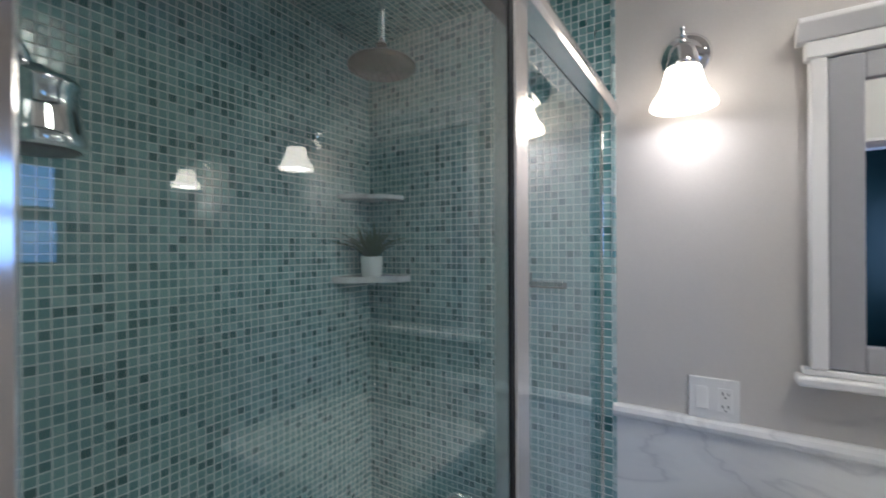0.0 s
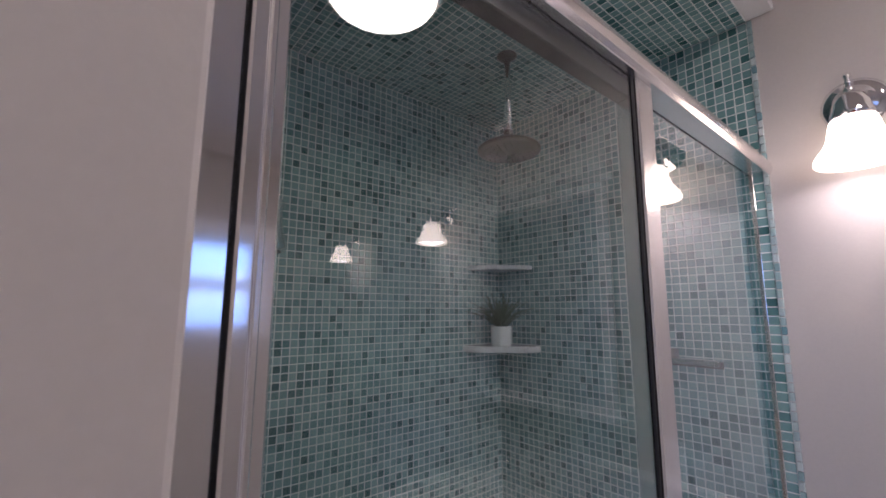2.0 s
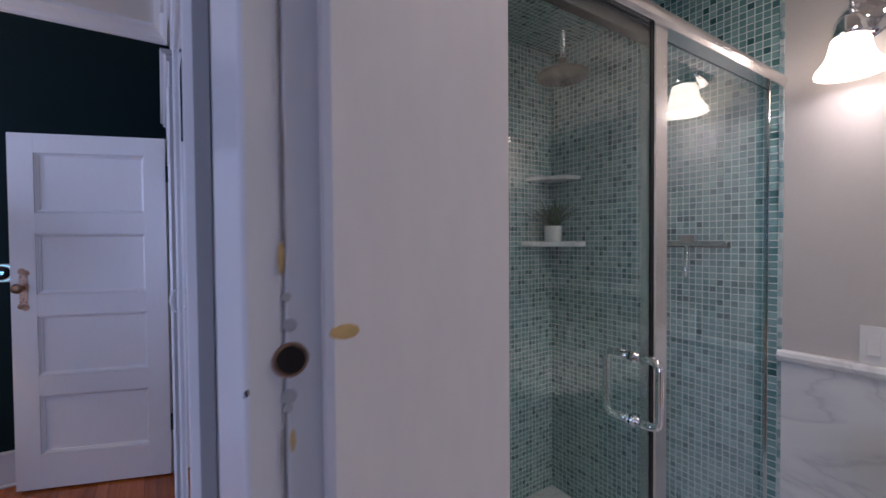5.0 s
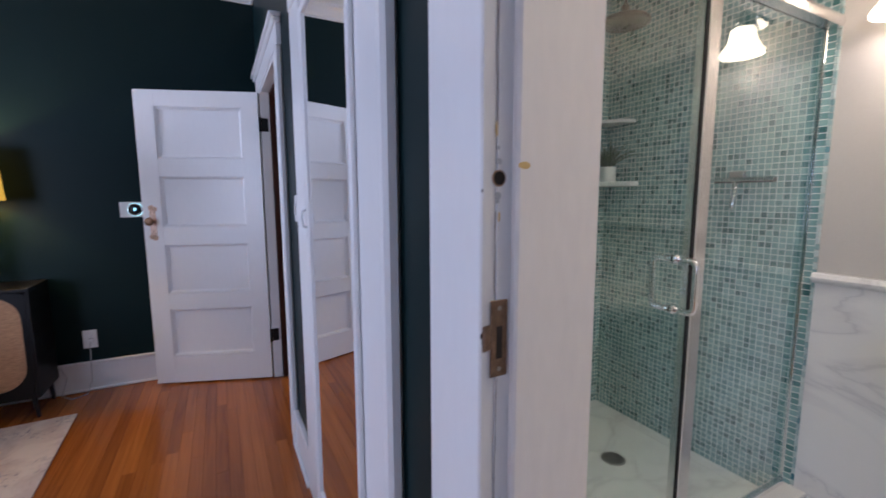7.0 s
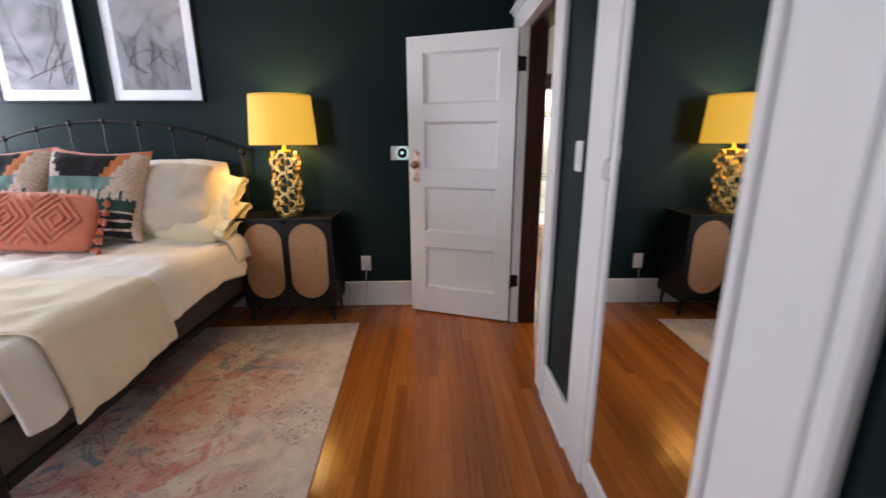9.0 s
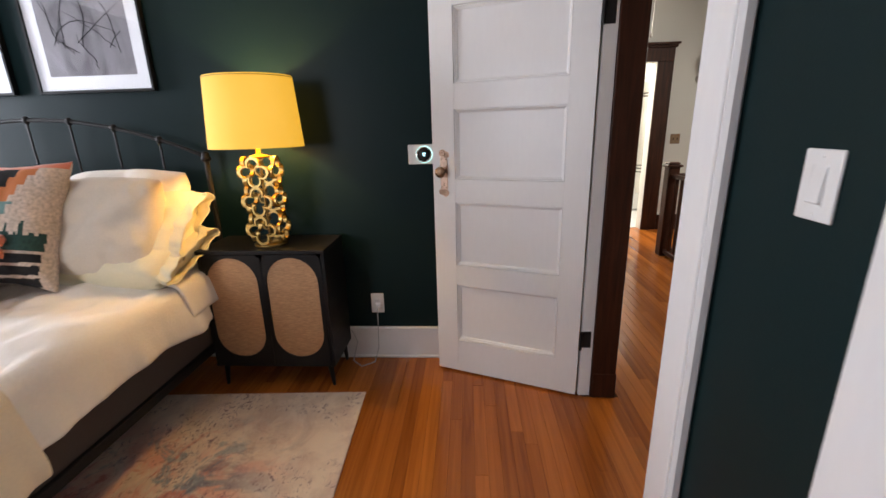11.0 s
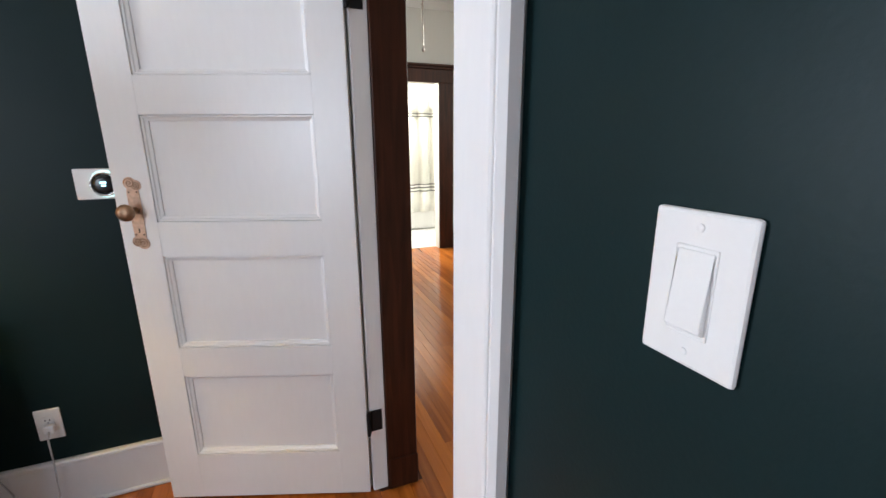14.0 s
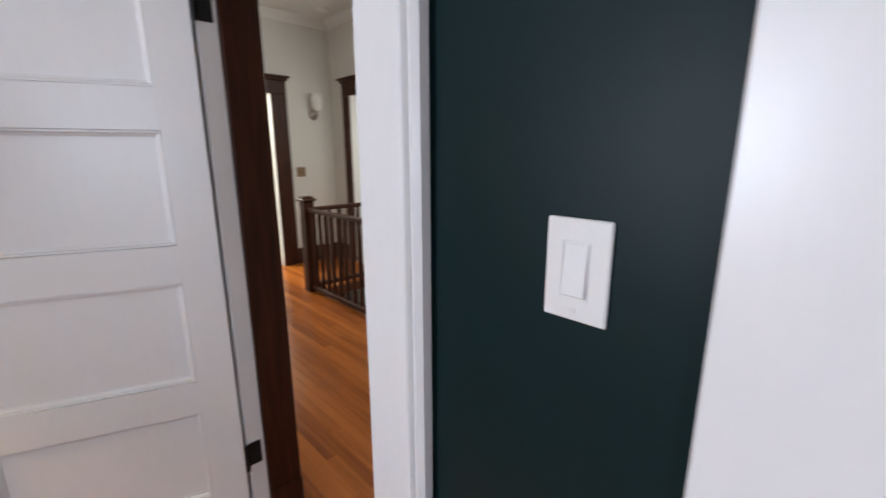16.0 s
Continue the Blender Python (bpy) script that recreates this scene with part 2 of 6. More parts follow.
CHROME = mat("chrome", (0.90, 0.90, 0.91), 0.08, 1.0, vary=0.02, rough_vary=0.3)
SATIN = mat("satin_aluminium", (0.84, 0.83, 0.83), 0.20, 1.0, vary=0.03, bump=0.05, scale=220, stretch=(1, 1, 0.05))
NICKEL = mat("brushed_nickel", (0.42, 0.39, 0.36), 0.3, 1.0, vary=0.05)
DARKNICKEL = mat("aged_nickel", (0.085, 0.074, 0.062), 0.30, 0.9, vary=0.18, vscale=20)
BRASS = mat("aged_brass", (0.34, 0.21, 0.135), 0.42, 1.0, vary=0.25, vscale=25, bump=0.2, scale=90)
ROSE = mat("pinkish_brass_plate", (0.62, 0.42, 0.32), 0.38, 0.9, vary=0.3, vscale=30, bump=0.25, scale=90)
BRONZE = mat("worn_bronze_strike", (0.22, 0.14, 0.09), 0.45, 0.8, vary=0.4, vscale=40, bump=0.4, scale=120)
GOLD = mat("gold_leaf_metal", (0.54, 0.36, 0.13), 0.33, 1.0, vary=0.10, vscale=14, bump=0.15, scale=70)
BLACKMETAL = mat("black_iron", (0.014, 0.013, 0.013), 0.55, 0.2, spec=0.3, vary=0.2, bump=0.3, scale=80)
RUBBER = mat("black_gasket", (0.012, 0.012, 0.012), 0.6)
BLACKWOOD = mat("black_stained_wood", (0.009, 0.0085, 0.009), 0.42, spec=0.3, vary=0.2, bump=0.2, scale=30, stretch=(1, 1, 8))
PORCELAIN = mat("white_porcelain", (0.80, 0.80, 0.79), 0.09, vary=0.01, coat=0.4)
PLASTIC = mat("white_plastic", (0.80, 0.79, 0.77), 0.30, vary=0.015, bump=0.03, scale=200)
DARKPLASTIC = mat("black_plastic", (0.015, 0.015, 0.017), 0.25)
GROUT = mat("pale_grout", (0.72, 0.77, 0.74), 0.85, bump=0.3, scale=150, vary=0.08)
TILE = tile_mat("glass_mosaic", [(0.0, (0.042, 0.125, 0.126)), (0.10, (0.086, 0.202, 0.201)), (0.22, (0.148, 0.292, 0.288)), (0.6, (0.208, 0.362, 0.355)), (1.0, (0.290, 0.460, 0.452))])
EDGETILE = tile_mat("blue_edge_tile", [(0.0, (0.06, 0.20, 0.25)), (0.15, (0.30, 0.44, 0.45)), (1.0, (0.62, 0.70, 0.68))])
MARBLE = ramp_mat("white_marble", [(0.30, (0.66, 0.66, 0.67)), (0.44, (0.76, 0.76, 0.755)), (0.478, (0.73, 0.73, 0.73)), (0.494, (0.62, 0.62, 0.63)), (0.506, (0.72, 0.72, 0.72)), (0.56, (0.79, 0.79, 0.78)), (1.0, (0.80, 0.80, 0.79))], 0.16, 1.25, 7, 1.5, (1.0, 1.0, 1.8), 0.0)
GLASS = glass_mat("shower_glass", (0.88, 0.96, 0.95), 0.0, 1.62)
PANE = glass_mat("window_glass", (1, 1, 1), 0.0, 1.45)
MIRROR = mat("mirror_silver", (0.90, 0.91, 0.91), 0.012, 1.0, vary=0.0, rough_vary=0)
SHADEGLASS = mat("lit_opal_glass", (0.85, 0.83, 0.80), 0.25, vary=0.02, emit=(1.0, 0.80, 0.57), strength=5.4)
DOMEGLASS = mat("lit_alabaster_dome", (0.85, 0.78, 0.66), 0.3, vary=0.10, vscale=7, emit=(1.0, 0.86, 0.64), strength=29.0)
LAMPSHADE = mat("lit_linen_shade", (0.62, 0.44, 0.14), 0.9, vary=0.05, bump=0.4, scale=260, emit=(1.0, 0.57, 0.06), strength=0.42)
LINEN = mat("white_linen", (0.86, 0.79, 0.71), 0.92, bump=0.5, scale=90, vary=0.04, sheen=0.2)
CREAMTHROW = mat("cream_throw", (0.88, 0.73, 0.53), 0.95, bump=0.6, scale=130, vary=0.06, sheen=0.3)
BEIGE = mat("beige_linen", (0.66, 0.57, 0.47), 0.95, bump=0.6, scale=120, vary=0.06, sheen=0.2)
IVORY = mat("ivory_cotton", (0.78, 0.70, 0.50), 0.95, bump=0.5, scale=90, vary=0.05, sheen=0.2)
CORAL = mat("coral_tufted_cotton", (0.68, 0.20, 0.12), 0.95, bump=0.9, scale=120, vary=0.12, sheen=0.3)
BEDBASE = mat("brown_grey_upholstery", (0.085, 0.062, 0.05), 0.9, bump=0.5, scale=160, vary=0.1)
CANE = ramp_mat("woven_cane", [(0.25, (0.46, 0.24, 0.115)), (0.75, (0.72, 0.42, 0.225))], 0.6, 150, 2, 0.2, (1, 0.25, 2.0), 0.6)
RUG = rug_mat()
LEAF = mat("fern_green", (0.050, 0.100, 0.036), 0.55, vary=0.3, per_island=0.35)
PHOTO = ramp_mat("grey_photo_print", [(0.30, (0.13, 0.12, 0.13)), (0.45, (0.235, 0.22, 0.23)), (0.62, (0.31, 0.29, 0.305))], 0.18, 2.2, 9, 2.6, (1, 1, 0.7), 0.0)
MATBOARD = mat("white_mat_board", (0.72, 0.71, 0.72), 0.8, vary=0.01)
SCREEN = mat("thermostat_display", (0.01, 0.015, 0.02), 0.1, emit=(0.30, 0.70, 0.95), strength=2.4)
GLOW = mat("thermostat_halo", (0.2, 0.3, 0.35), 0.3, emit=(0.45, 0.9, 1.0), strength=1.2)
CURTAIN = mat("white_shower_curtain", (0.78, 0.77, 0.72), 0.9, bump=0.3, scale=140, vary=0.03)
GREYCLOTH = mat("grey_curtain_band", (0.18, 0.18, 0.18), 0.9)
# the cabinet front's shade under raking sconce light, put into a grey
SHADEDDOOR = mat("shaded_cabinet_paint", (0.40, 0.40, 0.42), 0.35, bump=0.1, scale=60, vary=0.03)
STAIN = mat("ochre_paint_stain", (0.62, 0.42, 0.16), 0.5, vary=0.2, vscale=60)
HOLE = mat("dark_lock_hole", (0.015, 0.010, 0.007), 0.9)
CRACK = mat("cracked_paint_line", (0.30, 0.25, 0.22), 0.8, vary=0.3, vscale=60)
CORD = mat("grey_flex", (0.45, 0.45, 0.45), 0.5)
SINKHOLE = mat("drain_steel", (0.30, 0.28, 0.27), 0.35, 1.0, vary=0.3, vscale=60)


# ---- mesh helpers ----
def to_mesh(name, bm, material, smooth=False):
    me = bpy.data.meshes.new(name)
    bmesh.ops.recalc_face_normals(bm, faces=bm.faces)
    bm.to_mesh(me)
    bm.free()
    for m in (material if isinstance(material, (list, tuple)) else [material]):
        me.materials.append(m)
    if smooth:
        for p in me.polygons:
            p.use_smooth = True
    return me


def part(name, bm, material, parent=None, label="", smooth=False):
    ob = new(name, to_mesh(name, bm, material, smooth))
    if parent:
        ob.parent = parent
    if label:
        ob["label"] = label
    return ob


def thing(name, label, category, group="", kind="", at=None):
    ob = new(name)
    ob.empty_display_size = 0.05
    if at is not None:
        ob.matrix_world = at
    return tagged(ob, label, category, group, kind)


def struct(name, bm, material, label="", smooth=False):
    return tagged(part(name, bm, material, None, label, smooth), label, "", "", "structure")


def block(x0, x1, y0, y1, z0, z1, bevel=0.0, bm=None, segments=1):
    """A box by its limits, with its edges rounded."""
    own = bmesh.new()
    vs = [own.verts.new((x, y, z)) for x in (x0, x1) for y in (y0, y1) for z in (z0, z1)]
    for f in ((0, 1, 3, 2), (4, 6, 7, 5), (0, 4, 5, 1), (2, 3, 7, 6), (0, 2, 6, 4), (1, 5, 7, 3)):
        own.faces.new([vs[i] for i in f])
    bmesh.ops.recalc_face_normals(own, faces=own.faces)
    if bevel:
        bmesh.ops.bevel(own, geom=list(own.edges), offset=bevel, segments=segments, profile=0.5, affect="EDGES")
    return own if bm is None else join(bm, own)


def join(bm, other, m=None):
    if m is not None:
        other.transform(m)
    me = bpy.data.meshes.new("joined")
    other.to_mesh(me)
    other.free()
    bm.from_mesh(me)
    bpy.data.meshes.remove(me)
    return bm


def lathe(profile, steps=32, bm=None, m=None, turn=1.0):
    """A turned form from (radius, height) pairs, about z."""
    own = bmesh.new()
    rings = []
    for r, z in profile:
        rings.append([own.verts.new((r * math.cos(2 * math.pi * i / steps), r * math.sin(2 * math.pi * i / steps), z)) for i in range(steps)])
    for a, c in zip(rings, rings[1:]):
        for i in range(steps):
            j = (i + 1) % steps
            own.faces.new((a[i], a[j], c[j], c[i]))
    for ring, r in ((rings[0], profile[0][0]), (rings[-1], profile[-1][0])):
        if r > 1e-4:
            own.faces.new(ring)
    bmesh.ops.remove_doubles(own, verts=own.verts, dist=1e-5)
    if m is not None:
        own.transform(m)
    return own if bm is None else join(bm, own)


def tube(points, radius, steps=10, bm=None, closed=False):
    """A round bar along points."""
    own = bmesh.new()
    pts = [Vector(p) for p in points]
    rings = []
    side = None
    for i, p in enumerate(pts):
        a = pts[i - 1] if i or closed else p
        c = pts[(i + 1) % len(pts)] if i < len(pts) - 1 or closed else p
        d = (c - a).normalized()
        if side is None:
            side = d.orthogonal().normalized()
        side = (side - d * side.dot(d)).normalized()
        up = d.cross(side)
        rad = radius[i] if isinstance(radius, (list, tuple)) else radius
        rings.append([own.verts.new(p + rad * (math.cos(2 * math.pi * k / steps) * side + math.sin(2 * math.pi * k / steps) * up)) for k in range(steps)])
    pairs = list(zip(rings, rings[1:])) + ([(rings[-1], rings[0])] if closed else [])
    for a, c in pairs:
        for k in range(steps):
            j = (k + 1) % steps
            own.faces.new((a[k], a[j], c[j], c[k]))
    if not closed:
        own.faces.new(rings[0])
        own.faces.new(rings[-1])
    return own if bm is None else join(bm, own)


def prism(outline, axis, lo, hi, bevel=0.0):
    """An outline of (a, b) pushed along an axis. For x the pair is (y, z), for y (x, z), for z (x, y)."""
    own = bmesh.new()
    put = {"x": lambda a, b, c: (c, a, b), "y": lambda a, b, c: (a, c, b), "z": lambda a, b, c: (a, b, c)}[axis]
    lower = [own.verts.new(put(a, b, lo)) for a, b in outline]
    upper = [own.verts.new(put(a, b, hi)) for a, b in outline]
    k = len(outline)
    own.faces.new(lower)
    own.faces.new(upper)
    for i in range(k):
        own.faces.new((lower[i], lower[(i + 1) % k], upper[(i + 1) % k], upper[i]))
    bmesh.ops.recalc_face_normals(own, faces=own.faces)
    if bevel:
        bmesh.ops.bevel(own, geom=list(own.edges), offset=bevel, segments=1, affect="EDGES")
    return own


def by_normal(bm, rules, default=0):
    """Gives faces a material slot by the way they face: rules of (axis, sign, slot)."""
    bm.normal_update()
    for f in bm.faces:
        f.material_index = default
        for axis, sign, slot in rules:
            if f.normal["xyz".index(axis)] * sign > 0.9:
                f.material_index = slot
    return bm

# ---- the large structure ----
FACE = -0.30      # bedroom face of the wall with the three doors
BACK = -0.125     # its far face
FAR = -3.18       # the wall behind the bed
SOUTH, EAST = -5.30, 2.30
CEILING, BATH_CEILING, HALL_CEILING = 2.84, 2.66, 2.97
NORTH = 1.418     # the wall of the basin and the shower
BATH_EAST = 2.65
SHOWER_X = -1.35
SHOWER_Y = 0.063
GLASS_X = -0.325

# the wall with the hall door, the mirrored closet door and the bathroom door
bm = bmesh.new()
for x0, x1, z0, z1 in ((-6.7, -2.80, -2.7, 3.1), (-2.80, -1.965, 2.05, 3.1), (-1.965, -1.58, -0.1, 3.1), (-1.58, -1.225, -0.1, 3.1), (-1.225, -0.49, 2.05, 3.1),
                       (-0.49, -0.03, -0.1, 3.1), (-0.03, 0.80, 2.05, 3.1), (0.80, 2.8, -0.1, 3.1)):
    block(x0, x1, FACE, BACK if x0 > -1.6 else -0.16, z0, z1, 0, bm)
struct("wall_north", by_normal(bm, (("y", -1, 0), ("y", 1, 1)), 2), [GREEN, HALLW, TRIM], "dark green plastered wall with three door openings")
struct("wall_closet", block(-1.5, -0.33, -0.20, BACK - 0.004, 0, 2.3), CREAM, "plain closet back wall")
struct("wall_west", block(FAR - 0.15, FAR, SOUTH, FACE, -0.1, 3.1), GREEN, "dark green painted bedroom wall")
bm = bmesh.new()
for x0, x1, z0, z1 in ((FAR, -3.0, 0, 3.1), (-3.0, -2.2, 0, 0.8), (-3.0, -2.2, 2.25, 3.1), (-2.2, 2.45, 0, 3.1)):
    block(x0, x1, SOUTH - 0.15, SOUTH, z0, z1, 0, bm)
struct("wall_south", bm, GREEN, "dark green bedroom wall with a window")
bm = bmesh.new()
for y0, y1, z0, z1 in ((SOUTH, -4.9, 0, 3.1), (-4.9, -3.3, 0, 0.8), (-4.9, -3.3, 2.25, 3.1), (-3.3, FACE, 0, 3.1)):
    block(EAST, EAST + 0.15, y0, y1, z0, z1, 0, bm)
struct("wall_east", bm, GREEN, "dark green bedroom wall with a window")
struct("ceiling_bedroom", block(FAR - 0.1, EAST + 0.1, SOUTH - 0.1, FACE, CEILING, CEILING + 0.1), CEIL, "white bedroom ceiling")


struct("trim_crown_west", prism([(FAR + a, CEILING - 0.1 + b) for a, b in ((0.001, 0), (0.012, 0), (0.012, 0.018), (0.03, 0.03), (0.05, 0.062), (0.078, 0.078), (0.078, 0.099), (0.001, 0.099))], "y", SOUTH, FACE - 0.001), TRIM, "white crown moulding")
struct("trim_crown_north", prism([(FACE - a, CEILING - 0.1 + b) for a, b in ((0.001, 0), (0.012, 0), (0.012, 0.018), (0.03, 0.03), (0.05, 0.062), (0.078, 0.078), (0.078, 0.099), (0.001, 0.099))], "x", FAR + 0.001, EAST), TRIM, "white crown moulding")

# bathroom walls
struct("wall_bath_north", block(-1.5, BATH_EAST, NORTH + 0.004, NORTH + 0.15, 0, 3.1), CREAM, "warm white plaster bathroom wall")
struct("wall_shower_west", block(SHOWER_X - 0.15, SHOWER_X - 0.004, BACK, NORTH + 0.15, 0, 3.1), CREAM, "wall behind the tiled shower side")
bm = block(SHOWER_X - 0.004, -0.335, BACK - 0.01, SHOWER_Y - 0.052, 0, BATH_CEILING, 0.004)
join(bm, block(-0.3345, -0.204, BACK - 0.01, -0.003, 0, BATH_CEILING, 0.003, segments=2))
struct("wall_shower_end", bm, CREAM, "painted stub wall beside the shower glass")
bm = bmesh.new()
for y0, y1, z0, z1 in ((BACK, 0.40, 0, 2.8), (0.40, 0.92, 0, 1.40), (0.40, 0.92, 2.05, 2.8), (0.92, NORTH + 0.1, 0, 2.8)):
    block(BATH_EAST, BATH_EAST + 0.15, y0, y1, z0, z1, 0, bm)
struct("wall_bath_east", bm, CREAM, "warm white bathroom wall with a window")
struct("ceiling_bath", block(-0.254, BATH_EAST, BACK, NORTH + 0.1, BATH_CEILING, BATH_CEILING + 0.1), CREAM, "warm white bathroom ceiling")
struct("ceiling_shower", block(SHOWER_X - 0.1, -0.255, BACK, NORTH + 0.004, 2.412, BATH_CEILING + 0.1, 0.003), CEIL, "white boxed soffit over the shower")
struct("floor_bath", block(-0.4, BATH_EAST, BACK, NORTH, -0.1, -0.002), MARBLE, "pale marble bathroom floor")
struct("floor_shower", block(SHOWER_X - 0.003, -0.385, SHOWER_Y - 0.05, NORTH, -0.1, 0.045), MARBLE, "white marble shower floor")
struct("trim_curb", block(-0.385, -0.262, SHOWER_Y - 0.05, NORTH, -0.05, 0.128, 0.006), MARBLE, "white marble shower kerb")

# hall
bm = bmesh.new()
block(-6.60, -6.45, 1.40, 2.4, -2.7, 3.1, 0, bm)
block(-6.60, -6.45, 0.62, 1.40, 2.07, 3.1, 0, bm)
block(-6.60, -6.45, BACK, 0.62, -0.1, 3.1, 0, bm)
struct("wall_hall_end", bm, HALLW, "off-white hall wall with a doorway")
bm = bmesh.new()
block(-6.6, -6.0, 2.19, 2.33, -2.7, 3.1, 0, bm)
block(-6.0, -5.25, 2.19, 2.33, 2.07, 3.1, 0, bm)
block(-5.25, -1.4, 2.19, 2.33, -2.7, 3.1, 0, bm)
struct("wall_hall_north", bm, HALLW, "off-white hall wall with a doorway")
struct("wall_hall_east", block(-1.65, -1.505, BACK, 2.4, -2.7, 3.1), HALLW, "off-white hall wall")
struct("ceiling_hall", block(-8.6, -1.4, BACK, 4.2, HALL_CEILING, HALL_CEILING + 0.1), CEIL, "white hall ceiling")
struct("trim_hall_crown", prism([(-6.45 + a, HALL_CEILING - 0.1 + b) for a, b in ((0.001, 0), (0.02, 0.005), (0.07, 0.06), (0.08, 0.099), (0.001, 0.099))], "y", BACK, 2.19), CEIL, "white cove moulding")
struct("trim_hall_crown_north", prism([(2.19 - a, HALL_CEILING - 0.1 + b) for a, b in ((0.001, 0), (0.02, 0.005), (0.07, 0.06), (0.08, 0.099), (0.001, 0.099))], "x", -6.45, -1.5), CEIL, "white cove moulding")
struct("floor_stairwell", block(-6.6, -1.4, 1.2, 2.4, -2.7, -2.6), BROWN, "dark stair landing below")
struct("wall_stairwell", block(-5.26, -1.5, 1.25, 1.29, -2.6, -0.05), HALLW, "stairwell wall under the hall floor")
# rooms past the hall doors
struct("floor_far_room", block(-8.5, -6.56, 0.2, 3.2, -0.1, 0.004), MARBLE, "pale tiled floor of the far bathroom")
struct("wall_far_room", block(-8.6, -8.5, 0.2, 3.2, -0.1, 3.1), HALLW, "white far bathroom wall")
struct("wall_far_room_north", block(-8.5, -6.6, 3.0, 3.1, -0.1, 3.1), HALLW, "white far bathroom wall")
struct("wall_far_room_south", block(-8.5, -6.6, 0.2, 0.3, -0.1, 3.1), HALLW, "white far bathroom wall")
struct("floor_second_room", block(-6.7, -4.6, 2.33, 4.2, -0.1, 0.0), BROWN, "floor of the room past the hall")
struct("wall_second_room", block(-6.7, -4.6, 4.1, 4.2, -0.1, 3.1), HALLW, "pale wall of the room past the hall")
struct("wall_second_room_side", block(-4.7, -4.6, 2.33, 4.2, -0.1, 3.1), HALLW, "pale wall of the room past the hall")


# ---- casings, doors and trim ----
def casing(name, x0, x1, top, y, out, width, label, flat=0.125, material=None, leg_left=True, leg_right=True, sign=-1, right=None, right_flat=None):
    """Door casing on a wall that runs along x: flat boards with a raised back band, a head and a cap."""
    material = material or TRIM
    right, right_flat = right or width, right_flat or flat
    t = tagged(new(name), label, "", "", "structure")

    def slab(nm, a0, a1, z0, z1, depth, bev=0.003):
        lo, hi = sorted((y, y + sign * depth))
        part(nm, block(a0, a1, lo, hi, z0, z1, bev), material, t)
    if leg_left:
        slab("casing_board", x0 - flat + (0.026 if width - flat > 0.01 else 0), x0, 0.0, top, 0.022)
    if leg_left and width - flat > 0.01:
        slab("back_band", x0 - width, x0 - flat - 0.0005, 0.0, top + 0.001, 0.035, 0.009)
        slab("cove", x0 - flat, x0 - flat + 0.0255, 0.0, top, 0.009, 0.002)
    if leg_right:
        slab("casing_board", x1, x1 + right_flat - (0.026 if right - right_flat > 0.01 else 0), 0.0, top, 0.022)
    if leg_right and right - right_flat > 0.01:
        slab("back_band", x1 + right_flat + 0.0005, x1 + right, 0.0, top + 0.001, 0.035, 0.009)
        slab("cove", x1 + right_flat - 0.0255, x1 + right_flat, 0.0, top, 0.009, 0.002)
    slab("head_board", x0 - (width if leg_left else 0), x1 + (right if leg_right else 0), top + 0.002, top + 0.10, 0.026)
    slab("cap_moulding", x0 - (width if leg_left else 0) - 0.012, x1 + (right if leg_right else 0) + 0.012, top + 0.101, top + 0.125, 0.042, 0.008)
    slab("cap_shelf", x0 - (width if leg_left else 0) - 0.02, x1 + (right if leg_right else 0) + 0.02, top + 0.126, top + 0.142, 0.055, 0.004)
    return t


casing("trim_hall_door", -2.785, -1.966, 2.045, FACE - 0.0005, 0, 0.208, "white painted door casing with a raised back band", 0.145, right=0.168, right_flat=0.145)
casing("trim_closet_door", -1.225, -0.49, 2.045, FACE - 0.0005, 0, 0.197, "white painted closet casing", 0.1965, right=0.161, right_flat=0.122)
casing("trim_bath_door", -0.016, 0.79, 2.045, FACE - 0.0005, 0, 0.148, "white painted bathroom door casing", 0.1475)
casing("trim_hall_side", -2.785, -1.966, 2.07, -0.1595, 0, 0.14, "dark stained door casing on the hall side", 0.10, BROWN, sign=1)

# jambs of the hall door: white by the bedroom, stained by the hall
t = tagged(new("trim_hall_jamb"), "door jamb, half white and half dark stained", "", "", "structure")
part("jamb_board", block(-2.81, -2.782, FACE - 0.02, -0.262, 0, 2.05, 0.002), TRIM, t)
part("jamb_board", block(-2.81, -2.770, -0.261, -0.139, 0, 2.05, 0.003), BROWN, t, "dark stained jamb")
part("jamb_board", block(-1.9675, -1.945, FACE - 0.018, -0.262, 0, 2.05, 0.002), TRIM, t)
part("jamb_board", block(-1.978, -1.945, -0.261, -0.139, 0, 2.05, 0.003), BROWN, t, "dark stained jamb")
part("jamb_head", block(-2.78, -1.968, FACE - 0.018, -0.262, 2.035, 2.055, 0.002), TRIM, t)
part("jamb_head", block(-2.769, -1.979, -0.261, -0.139, 2.02, 2.055, 0.002), BROWN, t, "dark stained jamb")
part("plinth_block", block(-2.7695, -2.762, -0.255, -0.137, 0, 0.14, 0.003), BROWN, t, "dark stained plinth")

# jamb of the bathroom door: bare rabbet with the strike, and the stop
t = tagged(new("trim_bath_jamb"), "white bathroom door jamb with chipped paint", "", "", "structure")
part("jamb_board", block(-0.035, -0.012, FACE + 0.0005, BACK - 0.0005, 0, 2.05, 0.001), OLDTRIM, t)
part("casing_edge", block(-0.022, -0.0135, FACE - 0.022, FACE, 0, 2.05, 0.002), OLDTRIM, t)
part("door_stop", block(-0.0125, 0.003, -0.279, BACK - 0.006, 0, 2.05, 0.004), OLDCREAM, t)
part("jamb_board", block(0.79, 0.81, FACE - 0.02, BACK, 0, 2.05, 0.002), TRIM, t)
